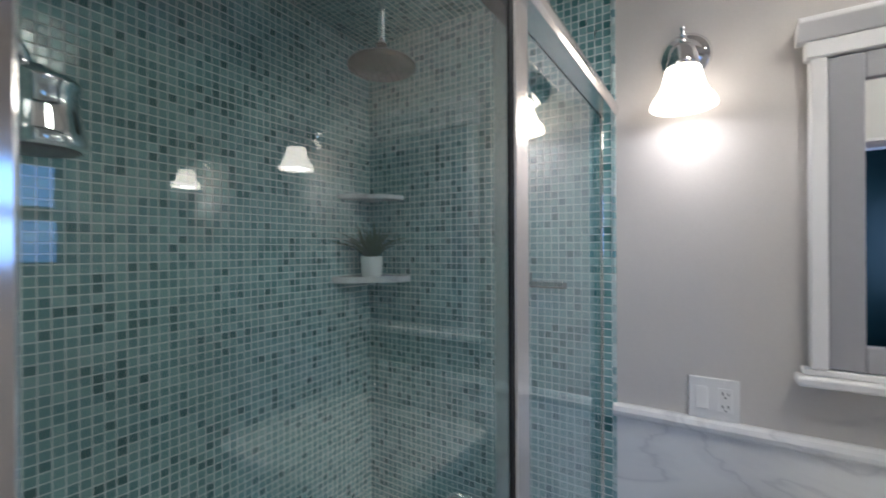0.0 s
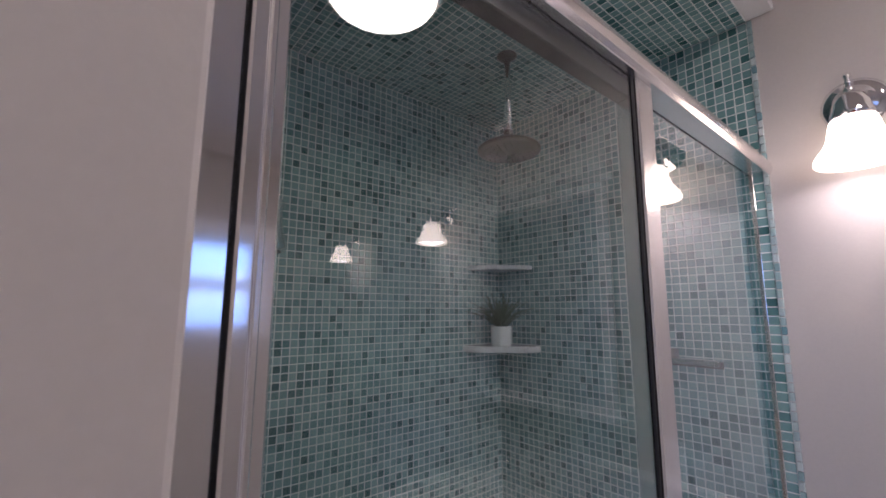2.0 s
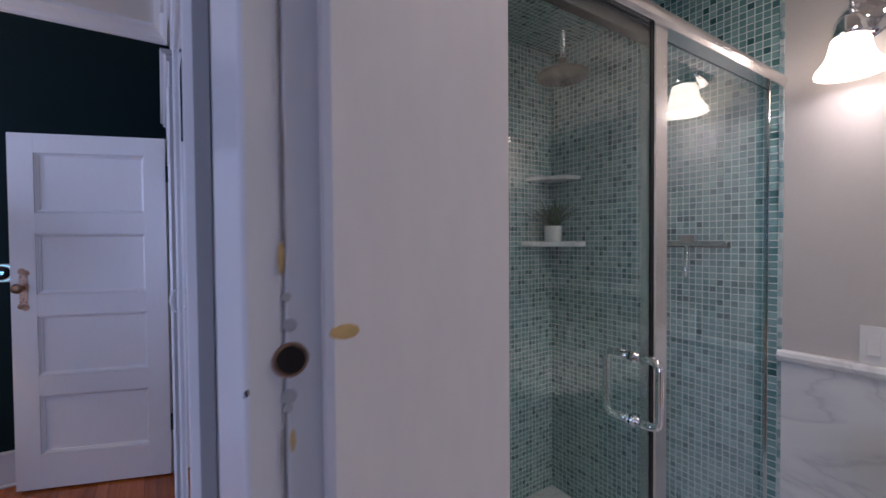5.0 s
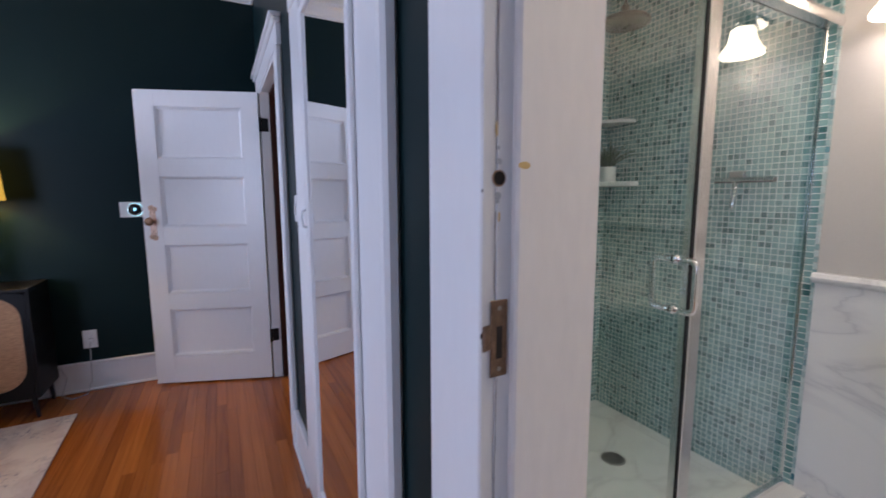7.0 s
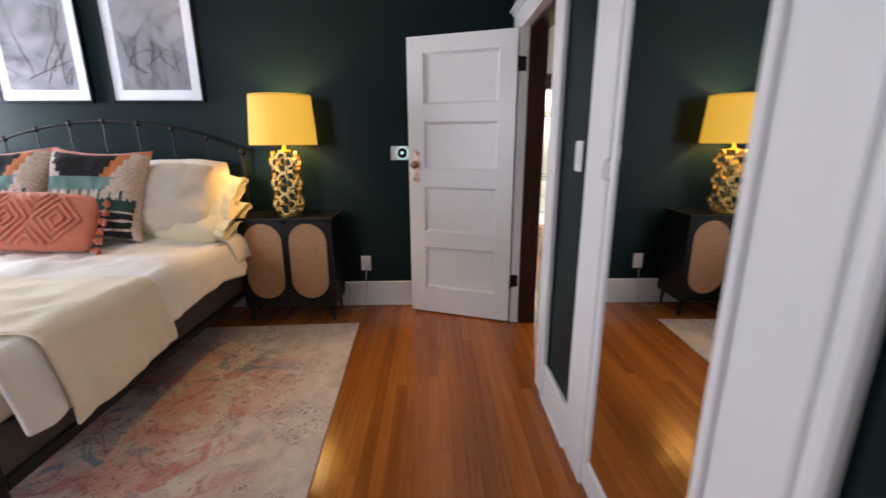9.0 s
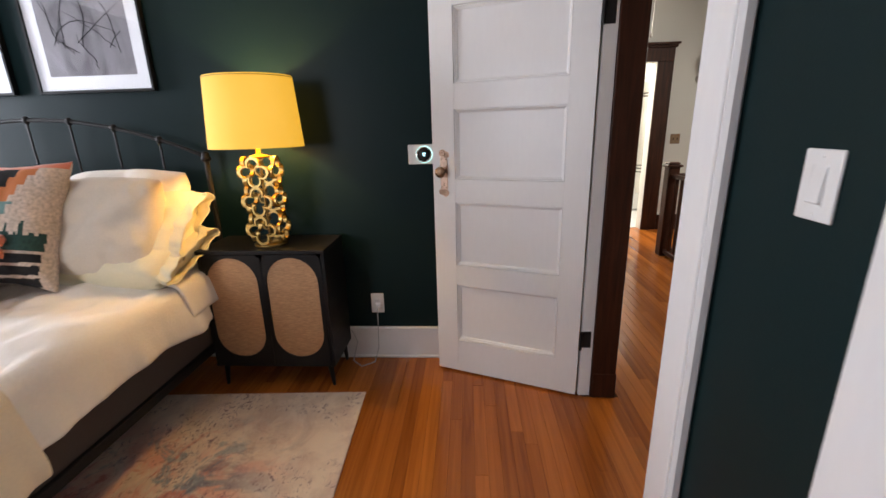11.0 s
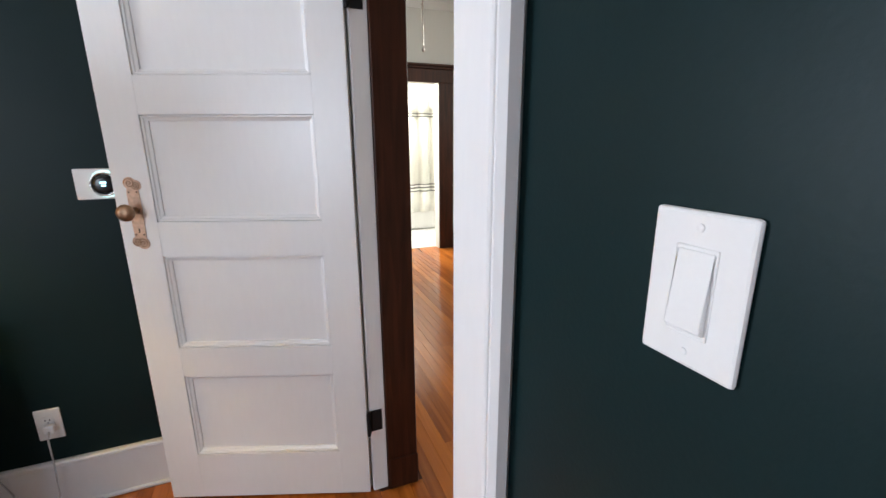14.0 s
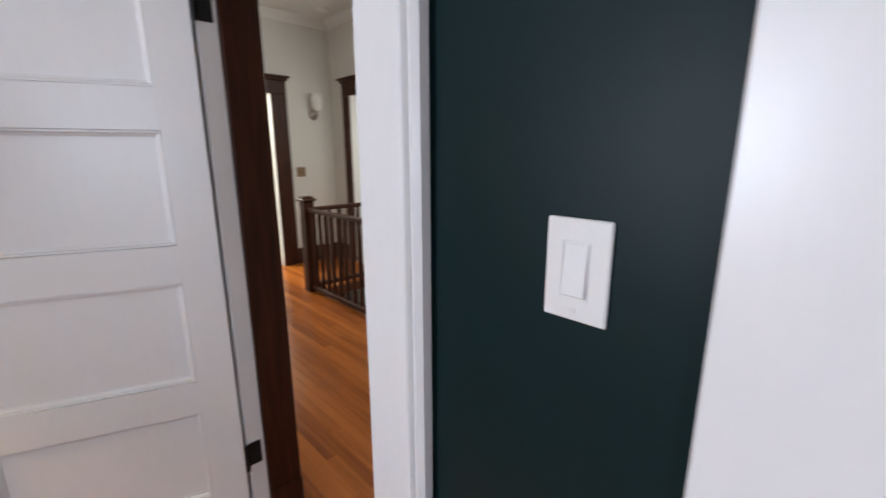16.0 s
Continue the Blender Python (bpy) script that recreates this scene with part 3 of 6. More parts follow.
part("jamb_head", block(-0.01, 0.79, FACE - 0.018, BACK, 2.036, 2.055, 0.002), TRIM, t)
for z, w, h_ in ((1.402, 0.003, 0.010), (1.292, 0.0025, 0.007)):
    part("ochre_chip", lathe([(0, 0), (w, 0), (w * 0.7, 0.0004), (0, 0.0005)], 9, m=pose(-0.0119, -0.299 + 0.004 * math.sin(z * 70), z, 0, 90, 0) @ Matrix.Diagonal((h_ / w, 0.7, 1, 1))), STAIN, t, "yellowed paint chip")

random.seed(19)
for z0, z1, y0, y1, wide in ((1.408, 2.03, -0.3005, -0.3010, 0.0007), (1.190, 1.300, -0.3025, -0.3030, 0.0006), (0.30, 1.076, -0.3060, -0.2975, 0.0007), (0.30, 0.90, -0.2905, -0.2890, 0.0004)):
    pts, n_ = [], int((z1 - z0) / 0.012)
    for i in range(n_ + 1):
        q = i / n_
        pts.append((-0.0119, y0 + (y1 - y0) * q + 0.0016 * noise.noise(Vector((z0 * 9, q * (z1 - z0) * 22, 1.0))) + random.uniform(-0.0003, 0.0003), z0 + (z1 - z0) * q))
    part("paint_crack", tube(pts, [wide * random.uniform(0.35, 1.2) for _ in pts], 5), CRACK, t, "fine crack in old paint")
for yy, z, r_ in ((-0.3205, 1.137, 0.0030), (-0.3215, 1.325, 0.0016), (-0.3195, 1.128, 0.0018)):
    part("paint_chip", lathe([(0, 0), (r_, 0), (r_ * 0.7, 0.0004), (0, 0.0005)], 7, m=pose(-0.0134, yy, z, 0, 90, 0) @ Matrix.Diagonal((1.5, 0.8, 1, 1))), HOLE, t, "dark chip in the paint")

# strike plate and the old lock hole
s = thing("strike_plate", "worn bronze strike plate on the white jamb", "strike plate")
part("plate", block(-0.0125, -0.0098, -0.309, -0.282, 1.078, 1.183, 0.001), BRONZE, s)
part("lip", prism([(-0.0125, -0.309), (-0.0098, -0.309), (-0.004, -0.322), (-0.007, -0.324)], "z", 1.118, 1.151), BRONZE, s)
part("latch_slot", block(-0.0105, -0.0094, -0.300, -0.290, 1.103, 1.148, 0.0006), HOLE, s, "dark latch slot")
for z in (1.089, 1.172):
    part("screw", lathe([(0, 0), (0.0035, 0), (0.003, 0.0009), (0, 0.0012)], 10, m=pose(-0.0099, -0.295, z, 0, 90, 0)), NICKEL, s)
s = thing("lock_hole", "dark old bolt hole with torn paint in the jamb", "hole")
part("bore", lathe([(0, 0), (0.0085, 0), (0.0086, 0.0012), (0, 0.0013)], 18, m=pose(-0.0121, -0.297, 1.341, 0, 90, 0)), HOLE, s)
part("brass_rim", lathe([(0.0087, 0), (0.0108, 0), (0.0100, 0.0009), (0.0087, 0.0009), (0.0087, 0)], 18, m=pose(-0.0121, -0.297, 1.341, 0, 90, 0)), BRASS, s)
for z, r in ((1.362, 0.0045), (1.319, 0.005), (1.312, 0.003), (1.379, 0.003)):
    part("paint_chip", lathe([(0, 0), (r, 0), (r * 0.8, 0.0005), (0, 0.0006)], 9, m=pose(-0.0121, -0.297 + 0.002 * math.sin(z * 90), z, 0, 90, 0)), CORD, s)
part("stain", lathe([(0, 0), (0.008, 0), (0.004, 0.0004), (0, 0.0005)], 9, m=pose(0.0029, -0.268, 1.357, 0, 90, 0) @ Matrix.Diagonal((0.7, 1.3, 1, 1))), STAIN, s, "ochre stain")

# bedroom baseboards
for nm, bmx in (("baseboard_west", block(FAR + 0.0005, FAR + 0.02, SOUTH, FACE - 0.03, 0, 0.185, 0.003)),
                ("baseboard_north", block(-1.7975, -1.4225, FACE - 0.020, FACE - 0.0005, 0, 0.185, 0.003)),
                ("baseboard_corner", block(FAR + 0.021, -2.995, FACE - 0.020, FACE - 0.0005, 0, 0.185, 0.003)),
                ("baseboard_strip", block(-0.322, -0.165, FACE - 0.020, FACE - 0.0005, 0, 0.185, 0.003))):
    struct(nm, bmx, TRIM, "tall white painted baseboard")
struct("trim_base_cap_west", block(FAR + 0.0005, FAR + 0.028, SOUTH, FACE - 0.03, 0.186, 0.206, 0.007, segments=2), TRIM, "rounded baseboard cap")
struct("trim_base_cap_north", block(-1.7975, -1.4225, FACE - 0.028, FACE - 0.0005, 0.186, 0.206, 0.007, segments=2), TRIM, "rounded baseboard cap")
struct("trim_shoe_west", block(FAR + 0.0205, FAR + 0.034, SOUTH, FACE - 0.035, 0, 0.018, 0.005), TRIM, "white shoe moulding")
struct("trim_shoe_north", block(-1.7975, -1.4225, FACE - 0.034, FACE - 0.0205, 0, 0.018, 0.005), TRIM, "white shoe moulding")


def panel_door(name, label, width, height, panels, thick, stile_l, stile_r, at):
    """A stile-and-rail door with sunk panels. It hangs on its left edge; the face looks along +y."""
    d = thing(name, label, "door", at=at)
    zs = [0.0] + [v for p in panels for v in p] + [height]
    part("stile", block(0, stile_l, -thick, 0, 0, height, 0.0008), TRIM, d)
    part("stile", block(width - stile_r, width, -thick, 0, 0, height, 0.0008), TRIM, d)
    for i in range(0, len(zs), 2):
        part("rail", block(stile_l + 0.0001, width - stile_r - 0.0001, -thick, -0.0004, zs[i], zs[i + 1], 0.0005), TRIM, d)
    for z0, z1 in panels:
        x0, x1 = stile_l, width - stile_r
        part("panel", block(x0, x1, -thick + 0.010, -0.0205, z0, z1), TRIM, d)
        bm = bmesh.new()
        m = 0.018
        for outline, ax, lo, hi in (([(x0 + 0.0017, -0.002), (x0 + 0.007, -0.002), (x0 + 0.010, -0.008), (x0 + m, -0.0115), (x0 + m, -0.0185), (x0 + 0.0017, -0.0185)], "z", z0 + 0.0017, z1 - 0.0017),
                                     ([(x1 - 0.0017, -0.002), (x1 - 0.007, -0.002), (x1 - 0.010, -0.008), (x1 - m, -0.0115), (x1 - m, -0.0185), (x1 - 0.0017, -0.0185)], "z", z0 + 0.0017, z1 - 0.0017)):
            join(bm, prism([(a, b - 0.003) for a, b in outline], ax, lo, hi))
        for zz, sg in ((z0, 1), (z1, -1)):
            join(bm, prism([(-0.005, zz + sg * 0.0017), (-0.005, zz + sg * 0.007), (-0.011, zz + sg * 0.010), (-0.0145, zz + sg * m), (-0.0215, zz + sg * m), (-0.0215, zz + sg * 0.0017)], "x", x0 + 0.0017, x1 - 0.0017))
        part("panel_moulding", bm, TRIM, d)
    return d


# the bedroom door, open against the wall behind the bed
ang = math.degrees(math.atan2(-1.069 + 0.338, -3.038 + 2.770))
ang_m = pose(-2.770, -0.338, 0.012, 0, 0, ang)
W_DOOR = 0.779
door = panel_door("door_bedroom", "open white four-panel wooden door", W_DOOR, 2.016,
                  [(0.195, 0.535), (0.647, 0.990), (1.110, 1.452), (1.570, 1.908)], 0.038, 0.112, 0.122, ang_m)
kx = W_DOOR - 0.062
bm = prism([(kx + a, 1.143 + b) for a, b in ((-0.019, -0.082), (-0.016, -0.090), (0.016, -0.090), (0.019, -0.082), (0.0205, -0.03), (0.0205, 0.06), (0.018, 0.082), (-0.018, 0.082), (-0.0205, 0.06), (-0.0205, -0.03))], "y", 0.0, 0.003, 0.0008)
SCROLLS = ((-0.013, 0.090, 0.017), (0.006, 0.097, 0.020), (0.013, -0.098, 0.017), (-0.006, -0.104, 0.020))
for sx, sz, sr in SCROLLS:
    lathe([(0, 0), (sr, 0), (sr, 0.0022), (sr - 0.001, 0.003), (0, 0.003)], 22, bm, pose(kx + sx, 0, 1.143 + sz, -90, 0, 0))
plate = part("escutcheon", bm, ROSE, door, "ornate aged brass escutcheon")
for k, (sx, sz, sr) in enumerate(SCROLLS):
    hand = 1 if k % 2 else -1
    bm = tube([(kx + sx + (sr - 0.003) * (1 - i / 26) * math.cos(hand * i * 0.5), 0.0034, 1.143 + sz + (sr - 0.003) * (1 - i / 26) * math.sin(hand * i * 0.5)) for i in range(24)], 0.0017, 6)
    part("scroll", bm, BRASS, plate, "raised scroll")
for sx, sz in ((-0.013, 0.068), (0.013, 0.068), (-0.013, -0.074), (0.013, -0.074)):
    part("screw", lathe([(0, 0.003), (0.003, 0.003), (0.0024, 0.0038), (0, 0.004)], 10, m=pose(kx + sx, 0, 1.143 + sz, -90, 0, 0)), HOLE, plate)
part("keyhole", block(kx - 0.002, kx + 0.002, 0.003, 0.0036, 1.075, 1.09), HOLE, plate, "dark keyhole")
part("knob", lathe([(0.012, 0.003), (0.010, 0.006), (0.008, 0.028), (0.016, 0.034), (0.025, 0.043), (0.028, 0.052), (0.025, 0.061), (0.014, 0.067), (0, 0.069)], 24,
                   m=pose(kx, 0, 1.150, -90, 0, 0)), BRASS, door, "dull brass knob", True)
for z in (0.27, 1.76):
    h = part("hinge", block(-0.016, -0.002, -0.010, 0.003, z, z + 0.09, 0.001), BLACKMETAL, door, "black iron hinge")
    bm = block(-2.7818, -2.7775, -0.3185, -0.276, z + 0.012, z + 0.102, 0.001)
    bm.transform(ang_m.inverted())
    part("hinge_leaf", bm, BLACKMETAL, h)
    part("hinge_pin", lathe([(0, -0.006), (0.006, -0.005), (0.0065, 0.0), (0.0065, 0.09), (0.006, 0.095), (0, 0.098)], 10, m=pose(-0.009, 0.005, z)), BLACKMETAL, h)

# the mirrored closet door
c = thing("closet_door", "closed white closet door with a tall mirror", "door")
part("slab", block(-1.222, -0.493, FACE - 0.012, FACE + 0.024, 0.012, 2.038, 0.002), TRIM, c)
part("mirror_rim", prism([(-1.161, 0.16), (-0.607, 0.16), (-0.607, 1.95), (-1.161, 1.95)], "y", FACE - 0.0165, FACE - 0.0121, 0.001), CHROME, c, "thin bevelled mirror edge")
part("mirror", block(-1.155, -0.613, FACE - 0.0185, FACE - 0.0168, 0.166, 1.944, 0.0004), MIRROR, c, "tall plain mirror")
for a0, a1, z0, z1 in ((-1.190, -1.1615, 0.131, 1.979), (-0.6065, -0.578, 0.131, 1.979), (-1.161, -0.607, 0.131, 0.1595), (-1.161, -0.607, 1.9505, 1.979)):
    part("mirror_frame", block(a0, a1, FACE - 0.027, FACE - 0.0121, z0, z1, 0.005, segments=2), TRIM, c)
pull = part("pull_plate", block(-1.222, -1.206, FACE - 0.0165, FACE - 0.0122, 1.195, 1.285, 0.002), TRIM, c)
part("pull", tube([(-1.214, FACE - 0.016, 1.275), (-1.214, FACE - 0.036, 1.268), (-1.214, FACE - 0.042, 1.24), (-1.214, FACE - 0.036, 1.212), (-1.214, FACE - 0.016, 1.205)], 0.0055, 8), TRIM, pull, "white painted bow pull", True)
part("keyhole", lathe([(0, 0), (0.007, 0), (0.008, 0.003), (0.004, 0.0035), (0, 0.0035)], 16, m=pose(-1.214, FACE - 0.0122, 1.335, 90, 0, 0)), NICKEL, c, "small metal keyhole")


def wall_plate(name, label, cat, w, h, m, gangs, decora=True, cutouts=()):
    """A switch or socket plate. It lies on a wall, looking along -y at the pose m."""
    p = thing(name, label, cat, at=m)
    part("plate", block(-w / 2, w / 2, -0.0065, 0, -h / 2, h / 2, 0.003, segments=2), PLASTIC, p)
    for gx, kind in gangs:
        if kind == "rocker":
            part("rocker_frame", block(gx - 0.0165, gx + 0.0165, -0.0073, -0.0066, -0.034, 0.034, 0.0008), PLASTIC, p)
            r = part("rocker", prism([(-0.0074, -0.031), (-0.0135, -0.028), (-0.0080, 0.031), (-0.0074, 0.031)], "x", gx - 0.0145, gx + 0.0145, 0.0008), PLASTIC, p)
        else:
            part("socket_face", block(gx - 0.0165, gx + 0.0165, -0.0095, -0.0066, -0.034, 0.034, 0.0015), PLASTIC, p)
            for zz in (-0.018, 0.018):
                for sx in (-0.0065, 0.0065):
                    part("slot", block(gx + sx - 0.0012, gx + sx + 0.0012, -0.0102, -0.0094, zz - 0.002, zz + 0.006), DARKPLASTIC, p)
                part("ground_hole", lathe([(0, 0), (0.0024, 0), (0, 0.0008)], 8, m=pose(gx, -0.0095, zz - 0.009, 90, 0, 0)), DARKPLASTIC, p)
        for zz in (-h / 2 + 0.012, h / 2 - 0.012):
            part("screw", lathe([(0, 0), (0.0032, 0), (0.003, 0.0012), (0, 0.0016)], 10, m=pose(gx, -0.0064, zz, 90, 0, 0)), PLASTIC, p)
    return p


wall_plate("light_switch", "white rocker light switch on a dark green wall", "light switch", 0.078, 0.119, pose(-1.559, FACE - 0.0005, 1.270), [(0, "rocker")])
wall_plate("wall_outlet", "white wall outlet above the baseboard", "outlet", 0.078, 0.125, pose(FAR + 0.0005, -1.447, 0.360, 0, 0, 90), [(0, "socket")])
wall_plate("bath_outlet", "white double plate with a switch and an outlet", "outlet", 0.122, 0.118, pose(-0.054, NORTH, 1.084), [(-0.028, "rocker"), (0.028, "socket")])

# ---- the shower ----
s = thing("shower_enclosure", "framed glass shower enclosure with a chrome rail", "shower")
part("header_rail", prism([(GLASS_X + a, 1.925 + b) for a, b in ((-0.040, 0.004), (-0.036, 0), (0.018, 0), (0.024, 0.01), (0.026, 0.022), (0.022, 0.036), (0.010, 0.044), (-0.010, 0.044), (-0.036, 0.032), (-0.040, 0.02))], "y", SHOWER_Y - 0.05, NORTH - 0.001, 0.001), SATIN, s, "rounded brushed metal header rail")
part("wall_channel", block(GLASS_X - 0.012, GLASS_X + 0.012, 0.0115, 0.0345, 0.129, 1.924, 0.002), CHROME, s, "polished chrome wall channel")
part("channel_gap", block(GLASS_X - 0.010, GLASS_X + 0.008, 0.0346, 0.0372, 0.129, 1.924), RUBBER, s, "black gap strip")
part("door_channel", block(GLASS_X - 0.012, GLASS_X + 0.013, 0.0373, 0.064, 0.133, 1.924, 0.002), CHROME, s, "polished chrome door stile")
part("door_rib", block(GLASS_X + 0.0132, GLASS_X + 0.0175, 0.049, 0.054, 0.133, 1.924, 0.001), CHROME, s)
part("post", block(GLASS_X - 0.034, GLASS_X + 0.010, 0.632, 0.688, 0.129, 1.926, 0.003), SATIN, s, "brushed metal post")
part("post_gasket", block(GLASS_X - 0.005, GLASS_X + 0.006, 0.622, 0.6295, 0.140, 1.926, 0.002), RUBBER, s, "black magnetic door seal")
# black bar added for the shadow on the header's inner face
part("header_shade_strip", block(GLASS_X - 0.034, GLASS_X - 0.008, 0.0645, 0.6315, 1.893, 1.9245, 0.002), RUBBER, s, "dark strip for the header's shaded inner face")
part("far_channel", block(GLASS_X - 0.038, GLASS_X - 0.020, NORTH - 0.016, NORTH - 0.001, 0.129, 1.925, 0.001), CHROME, s, "slim chrome channel")
part("bottom_rail", block(GLASS_X - 0.040, GLASS_X - 0.012, 0.691, NORTH - 0.017, 0.1285, 0.148, 0.002), SATIN, s)
dp = part("door_pane", block(GLASS_X - 0.003, GLASS_X + 0.003, 0.060, 0.622, 0.140, 1.923), GLASS, s, "clear glass door")
fp = part("fixed_pane", block(GLASS_X - 0.031, GLASS_X - 0.025, 0.688, NORTH - 0.008, 0.140, 1.923), GLASS, s, "clear fixed glass panel")
dp.visible_shadow = fp.visible_shadow = False
for sg, nm in ((1, "pull_handle"), (-1, "inner_handle")):
    x = GLASS_X + sg * 0.004
    pts = [(x, 0.549, 1.137), (x + sg * 0.045, 0.549, 1.137)]
    pts += [(x + sg * (0.045 + 0.02 * math.sin(a)), 0.549, 1.117 + 0.02 * math.cos(a)) for a in (0.4, 0.8, 1.2, 1.57)]
    pts += [(x + sg * (0.045 + 0.02 * math.cos(a)), 0.549, 1.007 - 0.02 * math.sin(a)) for a in (0.0, 0.4, 0.8, 1.2)]
    pts += [(x + sg * 0.045, 0.549, 0.987), (x, 0.549, 0.987)]
    h = part(nm, tube(pts, 0.0095, 14), CHROME, s, "polished chrome pull", True)
    for z in (1.137, 0.987):
        part("collar", lathe([(0.0095, 0), (0.0135, 0.0), (0.0135, 0.006), (0.0095, 0.008)], 18, m=pose(x, 0.549, z, 0, 90 * sg, 0)), CHROME, h)

# rain head
r = thing("rain_shower", "round nickel rain shower head on a ceiling arm", "shower head")
part("flange", lathe([(0, 2.406), (0.034, 2.406), (0.034, 2.4), (0.022, 2.392), (0.011, 2.388), (0, 2.388)], 24, m=pose(-0.905, 0.99, 0)), DARKNICKEL, r, "", True)
part("arm", lathe([(0.0105, 2.122), (0.0105, 2.392)], 16, m=pose(-0.905, 0.99, 0)), CHROME, r, "chrome ceiling arm", True)
part("swivel", lathe([(0, 2.09), (0.02, 2.092), (0.022, 2.107), (0.015, 2.12), (0.0175, 2.132), (0.0105, 2.14)], 18, m=pose(-0.905, 0.99, 0)), DARKNICKEL, r, "", True)
hd = part("head", lathe([(0, 2.092), (0.042, 2.091), (0.093, 2.081), (0.103, 2.072), (0.104, 2.063), (0.098, 2.058), (0, 2.059)], 40, m=pose(-0.905, 0.99, 0)), DARKNICKEL, r, "wide flat nickel head", True)
bm = bmesh.new()
for ring, cnt in ((0.018, 6), (0.040, 12), (0.062, 18), (0.084, 24)):
    for i in range(cnt):
        a = 2 * math.pi * i / cnt
        lathe([(0.0026, 2.059), (0.0022, 2.055), (0, 2.054)], 6, bm, pose(-0.905 + ring * math.cos(a), 0.99 + ring * math.sin(a), 0))
part("nozzles", bm, RUBBER, hd, "rubber nozzles")

# hand shower on the end wall
h = thing("hand_shower", "chrome bell shower head on the tiled end wall", "shower head")
part("escutcheon", lathe([(0, 0), (0.04, 0), (0.04, 0.006), (0.02, 0.012), (0.012, 0.014), (0, 0.014)], 24, m=pose(-0.83, 0.063, 1.80, -90, 0, 0)), CHROME, h, "", True)
part("arm", tube([(-0.83, 0.07, 1.80), (-0.83, 0.13, 1.81), (-0.83, 0.165, 1.795), (-0.83, 0.18, 1.76)], 0.011, 12), CHROME, h, "", True)
part("head", lathe([(0, 1.762), (0.020, 1.760), (0.026, 1.752), (0.044, 1.748), (0.052, 1.740), (0.052, 1.732), (0.047, 1.728), (0.050, 1.700), (0.056, 1.670), (0.060, 1.655), (0.056, 1.648), (0, 1.650)], 36, m=pose(-0.83, 0.19, 0)), CHROME, h, "", True)
part("face", lathe([(0, 1.6495), (0.05, 1.6475), (0.045, 1.645), (0, 1.645)], 28, m=pose(-0.83, 0.19, 0)), DARKPLASTIC, h, "dark spray face")


def corner_shelf(z, r, thick):
    t = tagged(new("corner_shelf"), "white marble corner shelf in the tiled shower", "shelf", "shower shelves")
    pts = [(SHOWER_X, NORTH - 0.0), (SHOWER_X, NORTH - r)]
    for i in range(1, 12):
        a = i / 12 * math.pi / 2
        k = r * (0.86 + 0.14 * abs(math.cos(2 * a)))
        pts.append((SHOWER_X + k * math.sin(a), NORTH - k * math.cos(a)))
    pts.append((SHOWER_X + r, NORTH))
    part("slab", prism(pts, "z", z - thick, z, 0.003), MARBLE, t)
    return t


corner_shelf(1.400, 0.228, 0.026)
corner_shelf(1.735, 0.196, 0.018)

p = thing("potted_fern", "small green fern in a white pot", "plant", at=pose(-1.236, 1.303, 1.400))
part("pot", lathe([(0, 0.0), (0.040, 0.0), (0.042, 0.004), (0.0445, 0.078), (0.0435, 0.080), (0.041, 0.078), (0.039, 0.062), (0, 0.060)], 32), PORCELAIN, p, "white ceramic pot", True)
part("soil", lathe([(0, 0.066), (0.039, 0.065), (0.039, 0.060), (0, 0.060)], 20), HOLE, p, "dark soil")
random.seed(11)
for k in range(84):
    a, lean, ln = random.uniform(0, 2 * math.pi), random.uniform(0.15, 1.05), random.uniform(0.11, 0.168)
    bm = bmesh.new()
    pts = []
    for i in range(9):
        q = i / 8
        rr = 0.012 + ln * q * lean * (0.75 + 0.4 * q)
        pts.append(Vector((rr * math.cos(a), rr * math.sin(a), 0.062 + ln * q * (1.05 - lean * 0.5 * q))))
    tube(pts, 0.0009, 4, bm)
    for i in range(2, 9):
        for sg in (-1, 1):
            for jit in (0, 0.5):
                base = pts[i - 1].lerp(pts[i], jit)
                fwd = (pts[i] - pts[i - 1]).normalized()
                sd = Vector((-math.sin(a), math.cos(a), 0)) * sg
                tip = base + (sd * 0.7 + fwd * 0.9).normalized() * random.uniform(0.018, 0.032) * (1.15 - i / 12)
                w = fwd * 0.0032
                v = [bm.verts.new(base - w), bm.verts.new(base.lerp(tip, 0.5) + w * 0.8 + Vector((0, 0, 0.001))), bm.verts.new(tip), bm.verts.new(base + w * 1.5)]
                bm.faces.new(v)
    part("frond", bm, LEAF, p)

q = thing("squeegee", "chrome squeegee hanging on the shower tiles", "squeegee")
part("wall_mount", block(-0.650, -0.590, NORTH - 0.022, NORTH - 0.0012, 1.398, 1.426, 0.004, segments=2), NICKEL, q, "grey clip mount")
part("blade_bar", prism([(NORTH - 0.045, 1.382), (NORTH - 0.025, 1.382), (NORTH - 0.022, 1.392), (NORTH - 0.030, 1.402), (NORTH - 0.045, 1.398)], "x", -0.705, -0.470, 0.001), CHROME, q)
part("rubber_blade", block(-0.71, -0.465, NORTH - 0.024, NORTH - 0.020, 1.375, 1.396), RUBBER, q, "black rubber blade")
part("handle", tube([(-0.615, NORTH - 0.035, 1.39), (-0.613, NORTH - 0.04, 1.33), (-0.612, NORTH - 0.055, 1.285), (-0.608, NORTH - 0.05, 1.255)], [0.008, 0.009, 0.011, 0.007], 12), CHROME, q, "curved chrome handle", True)

